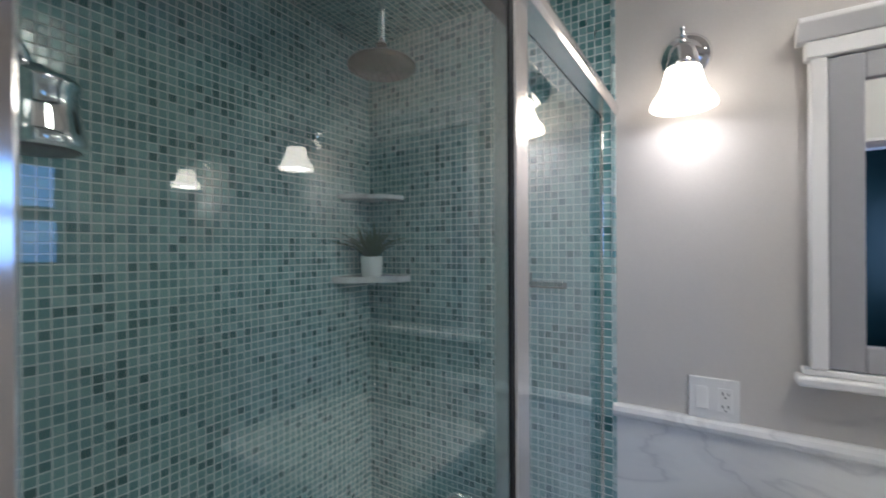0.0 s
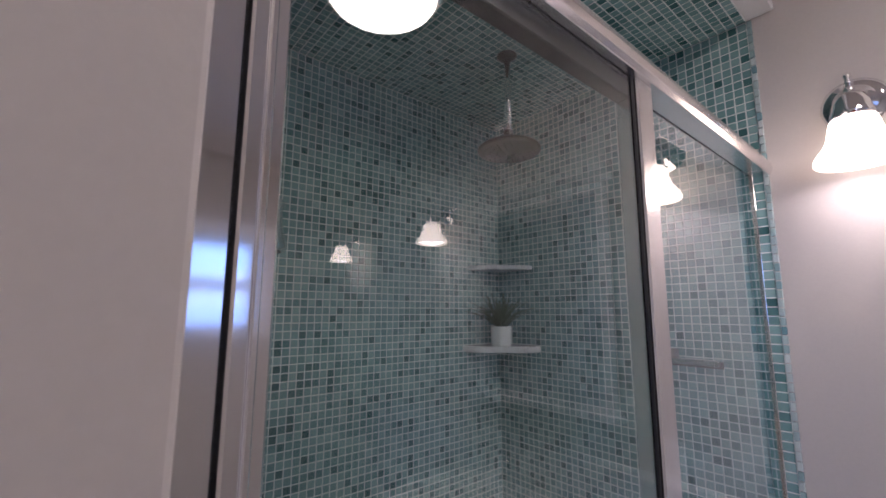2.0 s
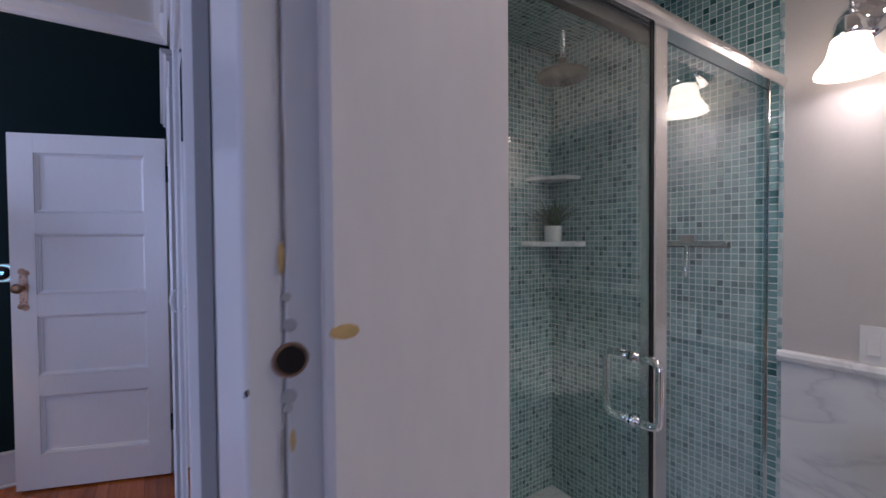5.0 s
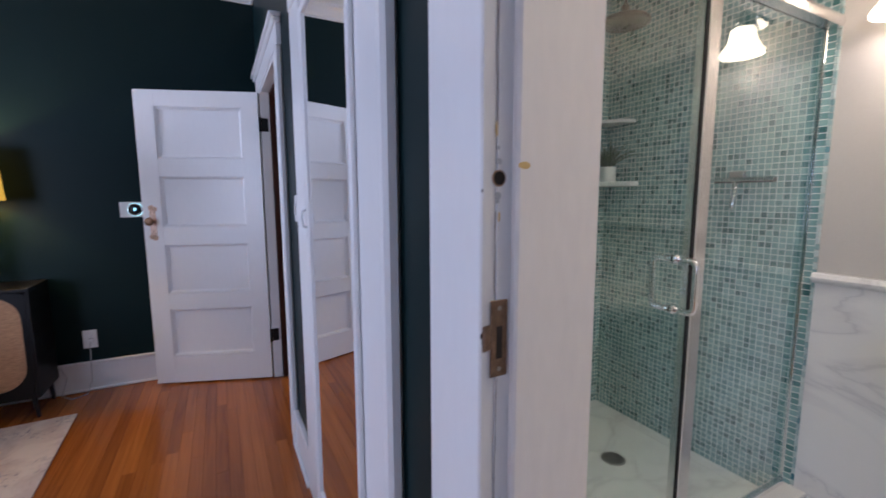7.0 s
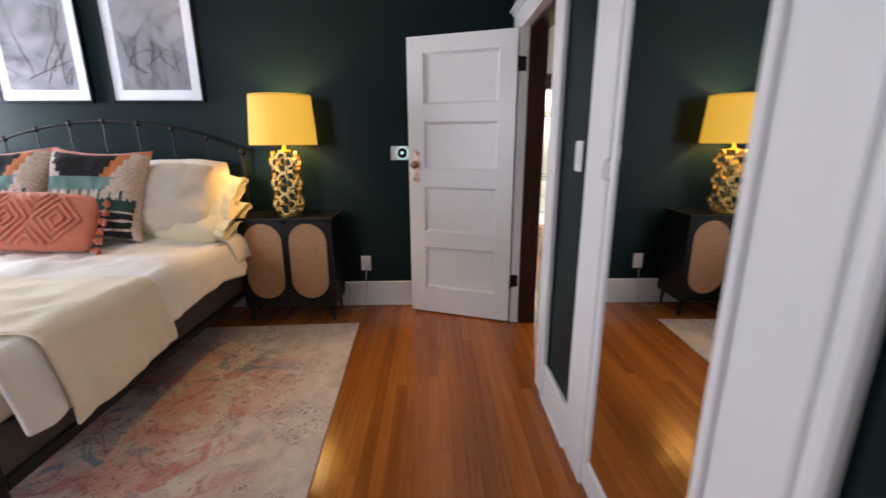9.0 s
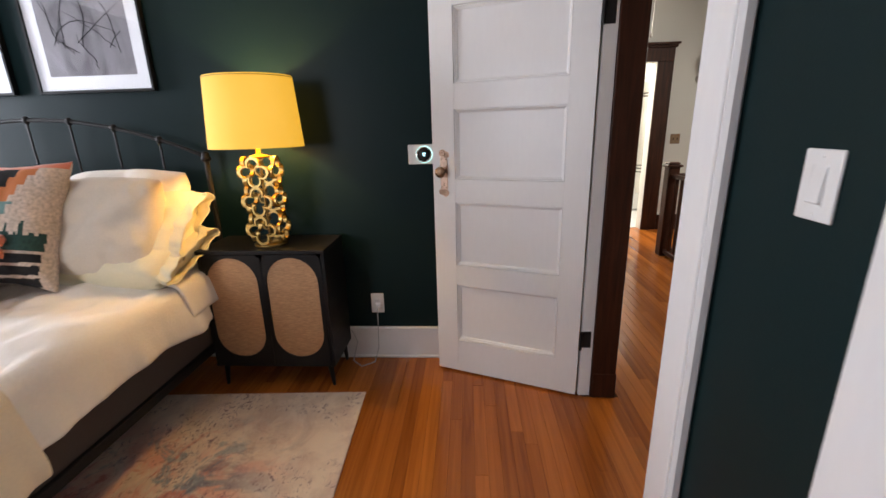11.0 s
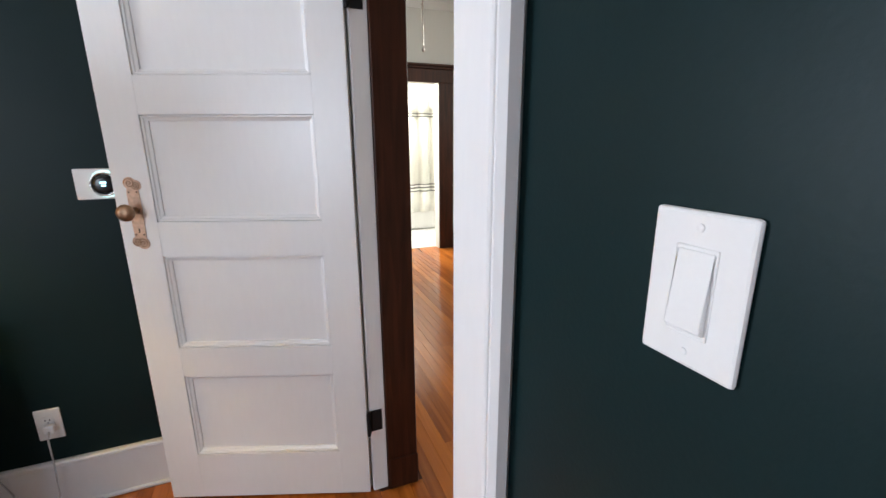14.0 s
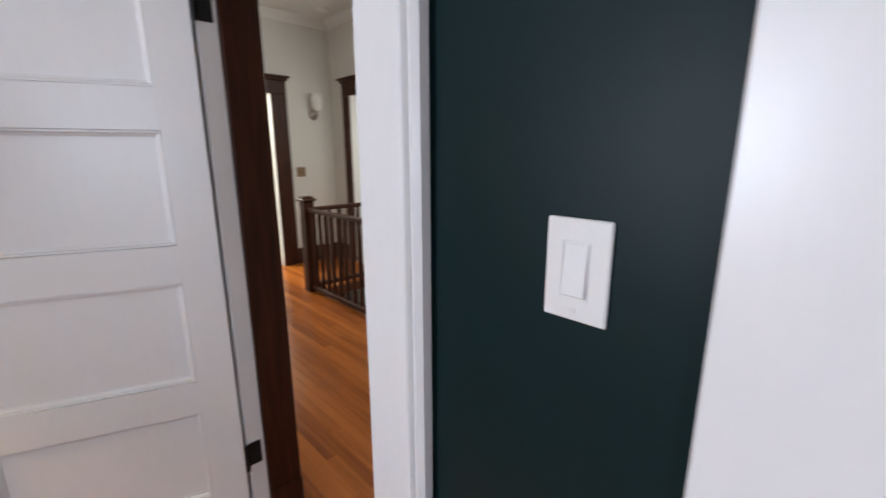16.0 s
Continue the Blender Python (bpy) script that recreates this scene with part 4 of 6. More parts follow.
d = thing("shower_drain", "round steel drain in the shower floor", "drain")
part("grate", lathe([(0, 0.049), (0.05, 0.049), (0.056, 0.047), (0.057, 0.045), (0, 0.045)], 32, m=pose(-0.88, 1.02, 0)), SINKHOLE, d)
for i in range(-4, 5):
    ln = math.sqrt(0.046 ** 2 - (i * 0.01) ** 2)
    part("slot", block(-0.88 - ln, -0.88 + ln, 1.02 + i * 0.01 - 0.002, 1.02 + i * 0.01 + 0.002, 0.0488, 0.0496), HOLE, d)

# ---- bathroom wall, basin and lights ----
struct("trim_wainscot", block(-0.309, BATH_EAST - 0.002, NORTH - 0.009, NORTH + 0.0035, 0.0, 0.984, 0.001), MARBLE, "white grey-veined marble wainscot")
struct("trim_chair_rail", prism([(NORTH + 0.0035, 0.9845), (NORTH - 0.012, 0.9845), (NORTH - 0.022, 0.994), (NORTH - 0.026, 1.007), (NORTH - 0.020, 1.020), (NORTH - 0.010, 1.025), (NORTH + 0.0035, 1.025)], "x", -0.318, BATH_EAST - 0.002), MARBLE, "rounded marble chair rail")


def sconce(x):
    t = thing("wall_sconce", "chrome wall sconce with a lit white glass bell shade", "wall lamp", "bathroom sconces", at=pose(x, NORTH, 2.063))
    part("backplate", lathe([(0, 0.002), (0.066, 0.0), (0.067, 0.004), (0.058, 0.008), (0.052, 0.012), (0.044, 0.014), (0.042, 0.019), (0.032, 0.022), (0.028, 0.030), (0.014, 0.036), (0, 0.037)], 40, m=pose(0, 0.003, 0, 90, 0, 0)), CHROME, t, "stepped chrome backplate", True)
    part("arm", tube([(0, -0.03, 0), (0, -0.07, 0.012), (0, -0.10, 0.010), (0, -0.118, -0.012)], 0.0095, 12), CHROME, t, "curved chrome arm", True)
    part("finial", lathe([(0, 0.03), (0.007, 0.026), (0.008, 0.02), (0.005, 0.014), (0.007, 0.008), (0.009, 0)], 14, m=pose(0, -0.105, 0.014)), CHROME, t, "", True)
    part("gallery", lathe([(0, 0.0), (0.020, -0.002), (0.026, -0.012), (0.034, -0.026), (0.037, -0.044), (0.040, -0.052), (0.040, -0.064), (0.036, -0.064)], 30, m=pose(0, -0.118, -0.012)), CHROME, t, "chrome shade holder", True)
    for a in (0.3, 2.4, 4.5):
        part("thumb_screw", lathe([(0, 0), (0.005, 0.001), (0.005, 0.006), (0.002, 0.007), (0.002, 0.012)], 8, m=pose(0, -0.118, -0.070, 0, 0, math.degrees(a)) @ pose(0.050, 0, 0, 0, -90, 0)), CHROME, t)
    part("shade", lathe([(0.035, -0.056), (0.042, -0.066), (0.046, -0.080), (0.049, -0.098), (0.054, -0.115), (0.062, -0.130), (0.072, -0.143), (0.0785, -0.154), (0.080, -0.163), (0.078, -0.168), (0.075, -0.162),
                         (0.066, -0.145), (0.056, -0.130), (0.049, -0.114), (0.044, -0.096), (0.038, -0.068)], 44, m=pose(0, -0.118, -0.012)), SHADEGLASS, t, "lit frosted white bell shade", True)
    return t


for sx in (-0.119, 1.05, 2.06):
    sconce(sx)

dl = thing("dome_light", "lit alabaster dome ceiling light with a dark rim", "ceiling light")
part("rim", lathe([(0.16, 2.659), (0.240, 2.659), (0.246, 2.642), (0.240, 2.624), (0.214, 2.610), (0.194, 2.618), (0.190, 2.634)], 40, m=pose(0.53, 0.66, 0)), DARKNICKEL, dl, "dark bronze rim", True)
part("dome", lathe([(0.193, 2.632), (0.186, 2.618), (0.160, 2.601), (0.12, 2.59), (0.06, 2.584), (0, 2.582), (0, 2.586), (0.06, 2.588), (0.118, 2.594), (0.157, 2.605), (0.182, 2.621), (0.189, 2.634)], 40, m=pose(0.53, 0.66, 0)), DOMEGLASS, dl, "glowing alabaster glass bowl", True)

m_ = thing("medicine_cabinet", "mirrored medicine cabinet in white casing, frame greyed for shade", "cabinet")
y = NORTH
part("side_casing", block(0.150, 0.185, y - 0.036, y, 1.206, 1.976, 0.004), TRIM, m_)
part("side_casing", block(0.765, 0.815, y - 0.032, y, 1.206, 1.976, 0.004), TRIM, m_)
part("head_casing", block(0.142, 0.820, y - 0.036, y, 1.977, 2.021, 0.004), TRIM, m_)
part("crown_cap", prism([(y, 2.022), (y - 0.038, 2.022), (y - 0.046, 2.032), (y - 0.060, 2.048), (y - 0.068, 2.058), (y - 0.068, 2.07), (y, 2.07)], "x", 0.126, 0.840, 0.002), TRIM, m_)
part("sill", block(0.122, 0.835, y - 0.055, y, 1.164, 1.188, 0.006, segments=2), TRIM, m_)
part("apron", block(0.135, 0.815, y - 0.03, y, 1.189, 1.2055, 0.003), TRIM, m_)
# stiles and rails take the grey that stands for shade on the front
dr = part("door", block(0.187, 0.253, y - 0.026, y - 0.002, 1.208, 1.974, 0.003), SHADEDDOOR, m_, "cabinet door greyed to stand for shade")
part("door_stile", block(0.697, 0.763, y - 0.026, y - 0.002, 1.208, 1.974, 0.003), SHADEDDOOR, dr)
part("door_rail", block(0.2535, 0.6965, y - 0.026, y - 0.002, 1.208, 1.271, 0.003), SHADEDDOOR, dr)
part("door_rail", block(0.2535, 0.6965, y - 0.026, y - 0.002, 1.911, 1.974, 0.003), SHADEDDOOR, dr)
part("mirror", block(0.2535, 0.6965, y - 0.012, y - 0.008, 1.2715, 1.9105), MIRROR, dr, "mirror glass")

b = thing("pedestal_basin", "white porcelain pedestal basin", "sink")


def oval_loft(cx, cy, sections, steps=56):
    """A lofted form of rounded rectangles: (half width, half depth, height, squareness)."""
    own = bmesh.new()
    rings = []
    for a_, b_, z_, e_ in sections:
        ring = []
        for i in range(steps):
            t_ = 2 * math.pi * (i + 0.5) / steps
            c_, s_ = math.cos(t_), math.sin(t_)
            ring.append(own.verts.new((cx + a_ * math.copysign(abs(c_) ** (2 / e_), c_), cy + b_ * math.copysign(abs(s_) ** (2 / e_), s_), z_)))
        rings.append(ring)
    for r0, r1 in zip(rings, rings[1:]):
        for i in range(steps):
            own.faces.new((r0[i], r0[(i + 1) % steps], r1[(i + 1) % steps], r1[i]))
    own.faces.new(rings[0])
    own.faces.new(rings[-1])
    return own


bm = oval_loft(0.475, 1.095, [(0.25, 0.19, 0.715, 4), (0.33, 0.25, 0.742, 6), (0.345, 0.268, 0.746, 7), (0.350, 0.272, 0.776, 8), (0.356, 0.278, 0.781, 8), (0.380, 0.300, 0.798, 9), (0.390, 0.310, 0.812, 9),
                              (0.391, 0.311, 0.850, 9), (0.387, 0.307, 0.858, 9), (0.378, 0.298, 0.862, 9), (0.292, 0.205, 0.862, 4), (0.284, 0.197, 0.856, 4), (0.262, 0.178, 0.815, 3.5), (0.20, 0.135, 0.762, 3), (0.05, 0.045, 0.748, 2), (0.022, 0.022, 0.7475, 2)])
part("bowl", bm, PORCELAIN, b, "stepped white rim round a sunk bowl", True)
part("drain", lathe([(0, 0.7500), (0.020, 0.7500), (0.024, 0.7495), (0.024, 0.7478), (0, 0.7478)], 20, m=pose(0.475, 1.095, 0)), CHROME, b, "chrome drain ring")
part("pedestal", lathe([(0, 0), (0.14, 0), (0.135, 0.04), (0.10, 0.10), (0.085, 0.35), (0.10, 0.60), (0.15, 0.75), (0, 0.75)], 28, m=pose(0.475, 1.12, 0)), PORCELAIN, b, "", True)
fa = part("faucet", tube([(0.475, 1.30, 0.86), (0.475, 1.30, 0.98), (0.475, 1.27, 1.01), (0.475, 1.20, 1.0), (0.475, 1.18, 0.97)], 0.012, 12), CHROME, b, "chrome faucet", True)

# windows
def window(name, axis, wall, a0, a1, z0, z1, sign):
    w = tagged(new(name), "white double-hung window with daylight outside", "", "", "structure")

    def bar(nm, p0, p1, q0, q1, d0, d1, mtl=TRIM):
        lo, hi = sorted((wall + sign * d0, wall + sign * d1))
        part(nm, block(lo, hi, p0, p1, q0, q1, 0.003) if axis == "x" else block(p0, p1, lo, hi, q0, q1, 0.003), mtl, w)
    bar("window_casing", a0 - 0.10, a0, z0, z1, 0.001, 0.024)
    bar("window_casing", a1, a1 + 0.10, z0, z1, 0.001, 0.024)
    bar("window_head", a0 - 0.12, a1 + 0.12, z1 + 0.001, z1 + 0.12, 0.001, 0.03)
    bar("window_sill", a0 - 0.12, a1 + 0.12, z0 - 0.035, z0 - 0.001, 0.001, 0.06)
    zm = (z0 + z1) / 2
    for q0, q1, dd in ((z0, zm, -0.06), (zm, z1, -0.10)):
        bar("sash_rail", a0, a1, q0, q0 + 0.045, dd, dd + 0.035)
        bar("sash_rail", a0, a1, q1 - 0.04, q1, dd, dd + 0.035)
        bar("sash_stile", a0, a0 + 0.045, q0 + 0.045, q1 - 0.04, dd, dd + 0.035)
        bar("sash_stile", a1 - 0.045, a1, q0 + 0.045, q1 - 0.04, dd, dd + 0.035)
    lo = wall - sign * 0.085
    pn = part("pane", block(lo, lo + 0.004, a0 + 0.04, a1 - 0.04, z0 + 0.04, z1 - 0.04) if axis == "x" else block(a0 + 0.04, a1 - 0.04, lo, lo + 0.004, z0 + 0.04, z1 - 0.04), PANE, w)
    pn.visible_shadow = False
    return w


window("window_1", "y", SOUTH, -3.0, -2.2, 0.8, 2.25, 1)
window("window_2", "x", EAST, -4.9, -3.3, 0.8, 2.25, -1)
window("window_3", "x", BATH_EAST, 0.40, 0.92, 1.40, 2.05, -1)

# ---- bedroom things ----
def superpillow(w, h, thick, m, name, label, material, plump=0.55, parent=None, noise_amount=0.010, seed=0, res=26, rounding=0.07, pinch=0.05):
    """A stuffed cushion, w by h, with drawn-in sides and pointed corners. It stands in the xz plane of m and looks along -y."""
    own = bmesh.new()
    grid = {}
    for side in (-1, 1):
        for i in range(res + 1):
            for j in range(res + 1):
                u, v = 2 * i / res - 1, 2 * j / res - 1
                edge = (1 - u ** 4) * (1 - v ** 4)
                if edge <= 1e-9 and side == 1:
                    grid[(side, i, j)] = grid[(-1, i, j)]
                    continue
                corner = 1 - rounding * u * u * v * v
                x = u * w / 2 * corner * (1 - pinch * (1 - v * v) * abs(u) ** 3)
                z = v * h / 2 * corner * (1 - pinch * (1 - u * u) * abs(v) ** 3)
                nz = noise.noise(Vector((u * 2.1 + seed, v * 2.1, side * 0.7 + seed))) * noise_amount + noise.noise(Vector((u * 5.5 + seed, v * 5.0, side * 0.7))) * noise_amount * 0.45
                y = side * (thick / 2 * edge ** plump + (nz if edge > 1e-9 else 0))
                grid[(side, i, j)] = own.verts.new((x, y, z))
    for side in (-1, 1):
        for i in range(res):
            for j in range(res):
                f = [grid[(side, i, j)], grid[(side, i + 1, j)], grid[(side, i + 1, j + 1)], grid[(side, i, j + 1)]]
                own.faces.new(f)
    own.transform(m)
    return own


def face_paint(bm, m, rule):
    """Gives each face the slot that rule(u, v, front) names, in the cushion's own plane."""
    inv = m.inverted()
    for f in bm.faces:
        c = inv @ f.calc_center_median()
        f.material_index = rule(c.x, c.z, c.y < 0)


BLACKYARN = mat("black_yarn", (0.012, 0.011, 0.012), 0.95, bump=0.8, scale=110)
TEALYARN = mat("teal_yarn", (0.14, 0.25, 0.23), 0.95, bump=0.7, scale=110)
PINEYARN = mat("dark_green_chunky_yarn", (0.020, 0.060, 0.050), 0.95, bump=1.0, scale=80, vary=0.4, vscale=60)
OATYARN = mat("oatmeal_chunky_yarn", (0.60, 0.47, 0.38), 0.95, bump=1.0, scale=80, vary=0.35, vscale=70)
RUSTYARN = mat("rust_orange_yarn", (0.55, 0.17, 0.06), 0.95, bump=0.8, scale=110)

# rug, a little askew, half under the bed
rug = tagged(part("rug", block(-1.22, 1.22, -1.52, 1.52, 0, 0.009, 0.003), RUG), "faded cream rug with coral and blue pattern", "rug")
rug.matrix_world = pose(-1.497, -2.922, 0.0015, 0, 0, 2.4)

BX0, BX1, BY0, BY1 = -3.06, -1.02, -4.25, -2.33
bed = thing("bed", "king bed with black iron frame and white bedding", "bed")
part("base", block(BX0 + 0.03, BX1 - 0.02, BY0 + 0.03, BY1 + 0.01, 0.235, 0.405, 0.012, segments=2), BEDBASE, bed, "dark grey-brown upholstered base")
part("side_rail", block(BX0, BX1, BY1 + 0.011, BY1 + 0.035, 0.215, 0.262, 0.004), BLACKMETAL, bed, "black iron side rail")
part("mattress", block(BX0 + 0.03, BX1 - 0.03, BY0 + 0.02, BY1 - 0.005, 0.406, 0.640, 0.05, segments=4), LINEN, bed, "white mattress", True)
for px in (BX0 - 0.02, BX1 + 0.012):
    for py in (BY0, BY1 + 0.022):
        top = 1.235 if px < -2 else 0.80
        part("post", tube([(px, py, 0.011), (px, py, 0.30), (px, py, top)], [0.014, 0.015, 0.013], 12), BLACKMETAL, bed)
        part("finial", lathe([(0.013, 0), (0.024, 0.008), (0.026, 0.02), (0.018, 0.032), (0.022, 0.040), (0.014, 0.052), (0, 0.056)], 16, m=pose(px, py, top)), BLACKMETAL, bed, "cast iron finial", True)
CY, HW = (BY0 + BY1 + 0.022) / 2, (BY1 + 0.022 - BY0) / 2


def arch_z(y):
    u = (y - CY) / HW
    return 1.262 + 0.215 * (1 - abs(u) ** 2.0)


hx = BX0 - 0.02
part("arch_rail", tube([(hx, CY + HW * k / 24, arch_z(CY + HW * k / 24)) for k in range(-24, 25)], 0.0105, 10), BLACKMETAL, bed, "arched iron top rail", True)
part("lower_rail", tube([(hx, CY - HW, 0.60), (hx, CY + HW, 0.60)], 0.010, 10), BLACKMETAL, bed)
for k in range(1, 8):
    y = CY - HW + 2 * HW * k / 8
    part("spindle", tube([(hx, y, 0.60), (hx, y, arch_z(y))], 0.0055, 8), BLACKMETAL, bed)
    part("joint_casting", lathe([(0, -0.022), (0.011, -0.018), (0.017, -0.004), (0.017, 0.008), (0.011, 0.018), (0, 0.022)], 12, m=pose(hx, y, arch_z(y))), BLACKMETAL, bed, "", True)
fx = BX1 + 0.012
part("foot_rail", tube([(fx, CY + HW * k / 24, 0.80 + 0.12 * (1 - (k / 24) ** 2)) for k in range(-24, 25)], 0.0105, 10), BLACKMETAL, bed, "", True)
part("foot_lower_rail", block(fx - 0.012, fx + 0.012, BY0, BY1 + 0.022, 0.215, 0.262, 0.004), BLACKMETAL, bed)
for k in range(1, 8):
    y = CY - HW + 2 * HW * k / 8
    part("foot_spindle", tube([(fx, y, 0.26), (fx, y, 0.80 + 0.12 * (1 - ((y - CY) / HW) ** 2))], 0.0055, 8), BLACKMETAL, bed)


def drape(x0, x1, top, hang, nx, ny, wave, seed, edge_y, hang_wave=0.0, thick=0.02, slope=0.0, far=BY0 - 0.05, rumple=0.0):
    """Bedding that lies over the mattress and hangs down at its side, with folds that grow towards the hem."""
    own = bmesh.new()
    rows = []
    width = edge_y - far
    for i in range(nx + 1):
        x = x0 + (x1 - x0) * i / nx
        row = []
        hem = hang + hang_wave * noise.noise(Vector((x * 2.3 + seed, 0.3, seed))) + slope * (i / nx)
        length = width + hem
        for j in range(ny + 1):
            s = length * (j / ny) ** 0.92
            r = 0.07
            over = s - (width - r)
            if over < 0:
                y, z = far + s, top
                fold = 0.022 * noise.noise(Vector((x * 2.5, y * 2.5, seed))) + 0.020 * (0.5 - abs(noise.noise(Vector((x * 4.5 + y * 2, y * 5 - x, seed))))) - 0.008 + 0.010 * noise.noise(Vector((x * 6, y * 7, seed))) + 0.005 * noise.noise(Vector((x * 16, y * 13, seed)))
                z += fold * (1 + rumple * max(0.0, min(1.0, (-1.85 - x) / 0.2)))
            else:
                a = min(over / r, math.pi / 2)
                y, z = edge_y - r + r * math.sin(a), top - r + r * math.cos(a)
                down = max(0.0, over - r * math.pi / 2)
                z -= down
                k = min(1.0, down / 0.2)
                y += wave * k * (1.3 * noise.noise(Vector((x * 6.0 + seed + down * 2.0, down * 1.5, seed))) + 0.6 * noise.noise(Vector((x * 15 + seed, down * 3, seed))) + 0.3 * math.sin(x * 17 + seed)) + 0.05 * k
                z += 0.010 * noise.noise(Vector((x * 4, y * 4, seed)))
            row.append(own.verts.new((x, y, z)))
        rows.append(row)
    for a, c in zip(rows, rows[1:]):
        for j in range(ny):
            own.faces.new((a[j], a[j + 1], c[j + 1], c[j]))
    return own


def cloth(name, bm, material, label, thick):
    ob = tagged(part(name, bm, material, None, "", True), label, "bedding")
    so = ob.modifiers.new("thickness", "SOLIDIFY")
    so.thickness, so.offset = thick, 1.0
    su = ob.modifiers.new("smooth", "SUBSURF")
    su.levels = su.render_levels = 1
    return ob


cloth("duvet", drape(-2.78, -1.045, 0.664, 0.185, 72, 72, 0.034, 3.0, -2.275, 0.05, slope=0.04, far=-4.3, rumple=0.9), LINEN, "rumpled white linen duvet hanging over the bed's side", 0.022)
cloth("folded_sheet", drape(-2.97, -2.62, 0.690, 0.15, 24, 60, 0.02, 8.0, -2.262, 0.03, far=-4.3), LINEN, "white sheet turned back near the pillows", 0.018)
cloth("throw_blanket", drape(-1.82, -1.20, 0.692, 0.300, 40, 76, 0.020, 14.0, -2.252, 0.05, slope=0.02, far=-4.32), CREAMTHROW, "cream throw blanket laid across the bed's foot", 0.014)


def cushion(name, label, category, w, h, thick, m, material, rule=None, plump=0.5, seed=0, extra=None, group="", noise_amount=0.010, res=26, rounding=0.07, pinch=0.05):
    bm = superpillow(w, h, thick, m, name, label, material, plump, seed=seed, noise_amount=noise_amount, res=res, rounding=rounding, pinch=pinch)
    if rule:
        face_paint(bm, m, rule)
    return tagged(part(name, bm, material, None, "", True), label, category, group)


def lean(x, y, z, tilt, turn=0.0):
    """Stands a cushion facing the foot of the bed, tilted back."""
    return pose(x, y, z, 0, 0, 90 + turn) @ pose(0, 0, 0, -tilt, 0, 0)


cushion("bed_pillow", "white pillow against the iron headboard", "pillow", 0.72, 0.52, 0.22, lean(-2.94, -2.72, 0.975, 24), LINEN, seed=1, rounding=0.13, noise_amount=0.022, res=36, group="sleeping pillows")
cushion("bed_pillow", "white pillow against the iron headboard", "pillow", 0.72, 0.50, 0.20, lean(-2.94, -3.86, 0.965, 24), LINEN, seed=2, group="sleeping pillows")
for k, (xx, zz, yy, tl, tn) in enumerate(((-2.80, 0.80, -2.60, 66, -6), (-2.86, 0.93, -2.62, 48, -3))):
    pm = lean(xx, yy, zz, tl, tn)
    sp = thing("stacked_pillow", "ivory pillow with a rumpled open end in a stack", "pillow", "ivory pillow stack")
    part("body", superpillow(0.62, 0.46, 0.19, pm, "", "", IVORY, 0.40, seed=5 + k, noise_amount=0.016, res=36, rounding=0.05), IVORY, sp, "", True)
    own = bmesh.new()
    rings = []
    for i in range(11):
        q = i / 10
        ring = []
        for s in range(64):
            a = 2 * math.pi * s / 64
            wob = q * (0.022 * noise.noise(Vector((3.2 * math.cos(a) + k * 4, 3.2 * math.sin(a), q * 1.5))) + 0.012 * noise.noise(Vector((8 * math.cos(a), 8 * math.sin(a) + k, q * 2))))
            px_ = 0.24 + 0.105 * q + 0.02 * q * noise.noise(Vector((2 * math.cos(a), k, 2 * math.sin(a))))
            ring.append(own.verts.new(pm @ Vector((px_, (0.062 - 0.020 * q) * math.copysign(abs(math.sin(a)) ** 0.7, math.sin(a)) + wob, (0.185 + 0.03 * q) * math.cos(a) + 0.5 * wob))))
        rings.append(ring)
    for r0, r1 in zip(rings, rings[1:]):
        for s in range(64):
            own.faces.new((r0[s], r0[(s + 1) % 64], r1[(s + 1) % 64], r1[s]))
    hem = part("open_hem", own, IVORY, sp, "crumpled open pillowcase end", True)
    so = hem.modifiers.new("thickness", "SOLIDIFY")
    so.thickness = 0.004
cushion("square_pillow", "beige linen square pillow", "pillow", 0.57, 0.52, 0.21, lean(-2.74, -2.66, 0.955, 22, 3), BEIGE, seed=9, rounding=0.12, noise_amount=0.022, res=36)
cushion("square_pillow", "beige linen square pillow", "pillow", 0.56, 0.52, 0.17, lean(-2.74, -3.92, 0.965, 20, -3), BEIGE, seed=10)


def woven(u, v, front):
    """Bands of black, teal, oatmeal and dark green with stepped edges, coral along the top and an oatmeal side."""
    if not front:
        return 3
    if v > 0.268 - 0.034 * (1 - (u / 0.3) ** 2):
        return 4
    if u > 0.262:
        return 3
    s = math.floor(u / 0.024) * 0.024
    zig = 0.012 * (math.floor(u / 0.012) % 2)
    if v > 0.085:
        if s > 0.185 - 0.5 * (0.2 - v):
            return 3
        if s > 0.12 - 0.5 * (0.2 - v):
            return 5
        return 0 if s > -0.235 + 0.5 * (0.20 - v) else 3
    if v > -0.005 + zig:
        if s > 0.10 + 0.6 * v:
            return 3
        return 1 if s > -0.275 else 3
    if v > -0.055 + zig:
        return 3 if int((u + 1) / 0.012) % 5 else 2
    if v > -0.125:
        return 2 if s > -0.25 else 3
    return 3 if int((v + 1.0) / 0.0135) % 4 == 0 else 0


YARNS = [BLACKYARN, TEALYARN, PINEYARN, OATYARN, CORAL, RUSTYARN]
for yy, sd, tn, roll in ((-3.045, 21, 4, 3), (-3.60, 22, -3, -4)):
    cushion("woven_pillow", "woven pillow banded in black, teal, oatmeal and coral", "pillow", 0.60, 0.60, 0.22, lean(-2.595, yy, 1.005, 22, tn) @ pose(0, 0, 0, 0, roll, 0), YARNS, woven, seed=sd, group="woven pillows", res=96, rounding=-0.02, noise_amount=0.016, pinch=0.12)

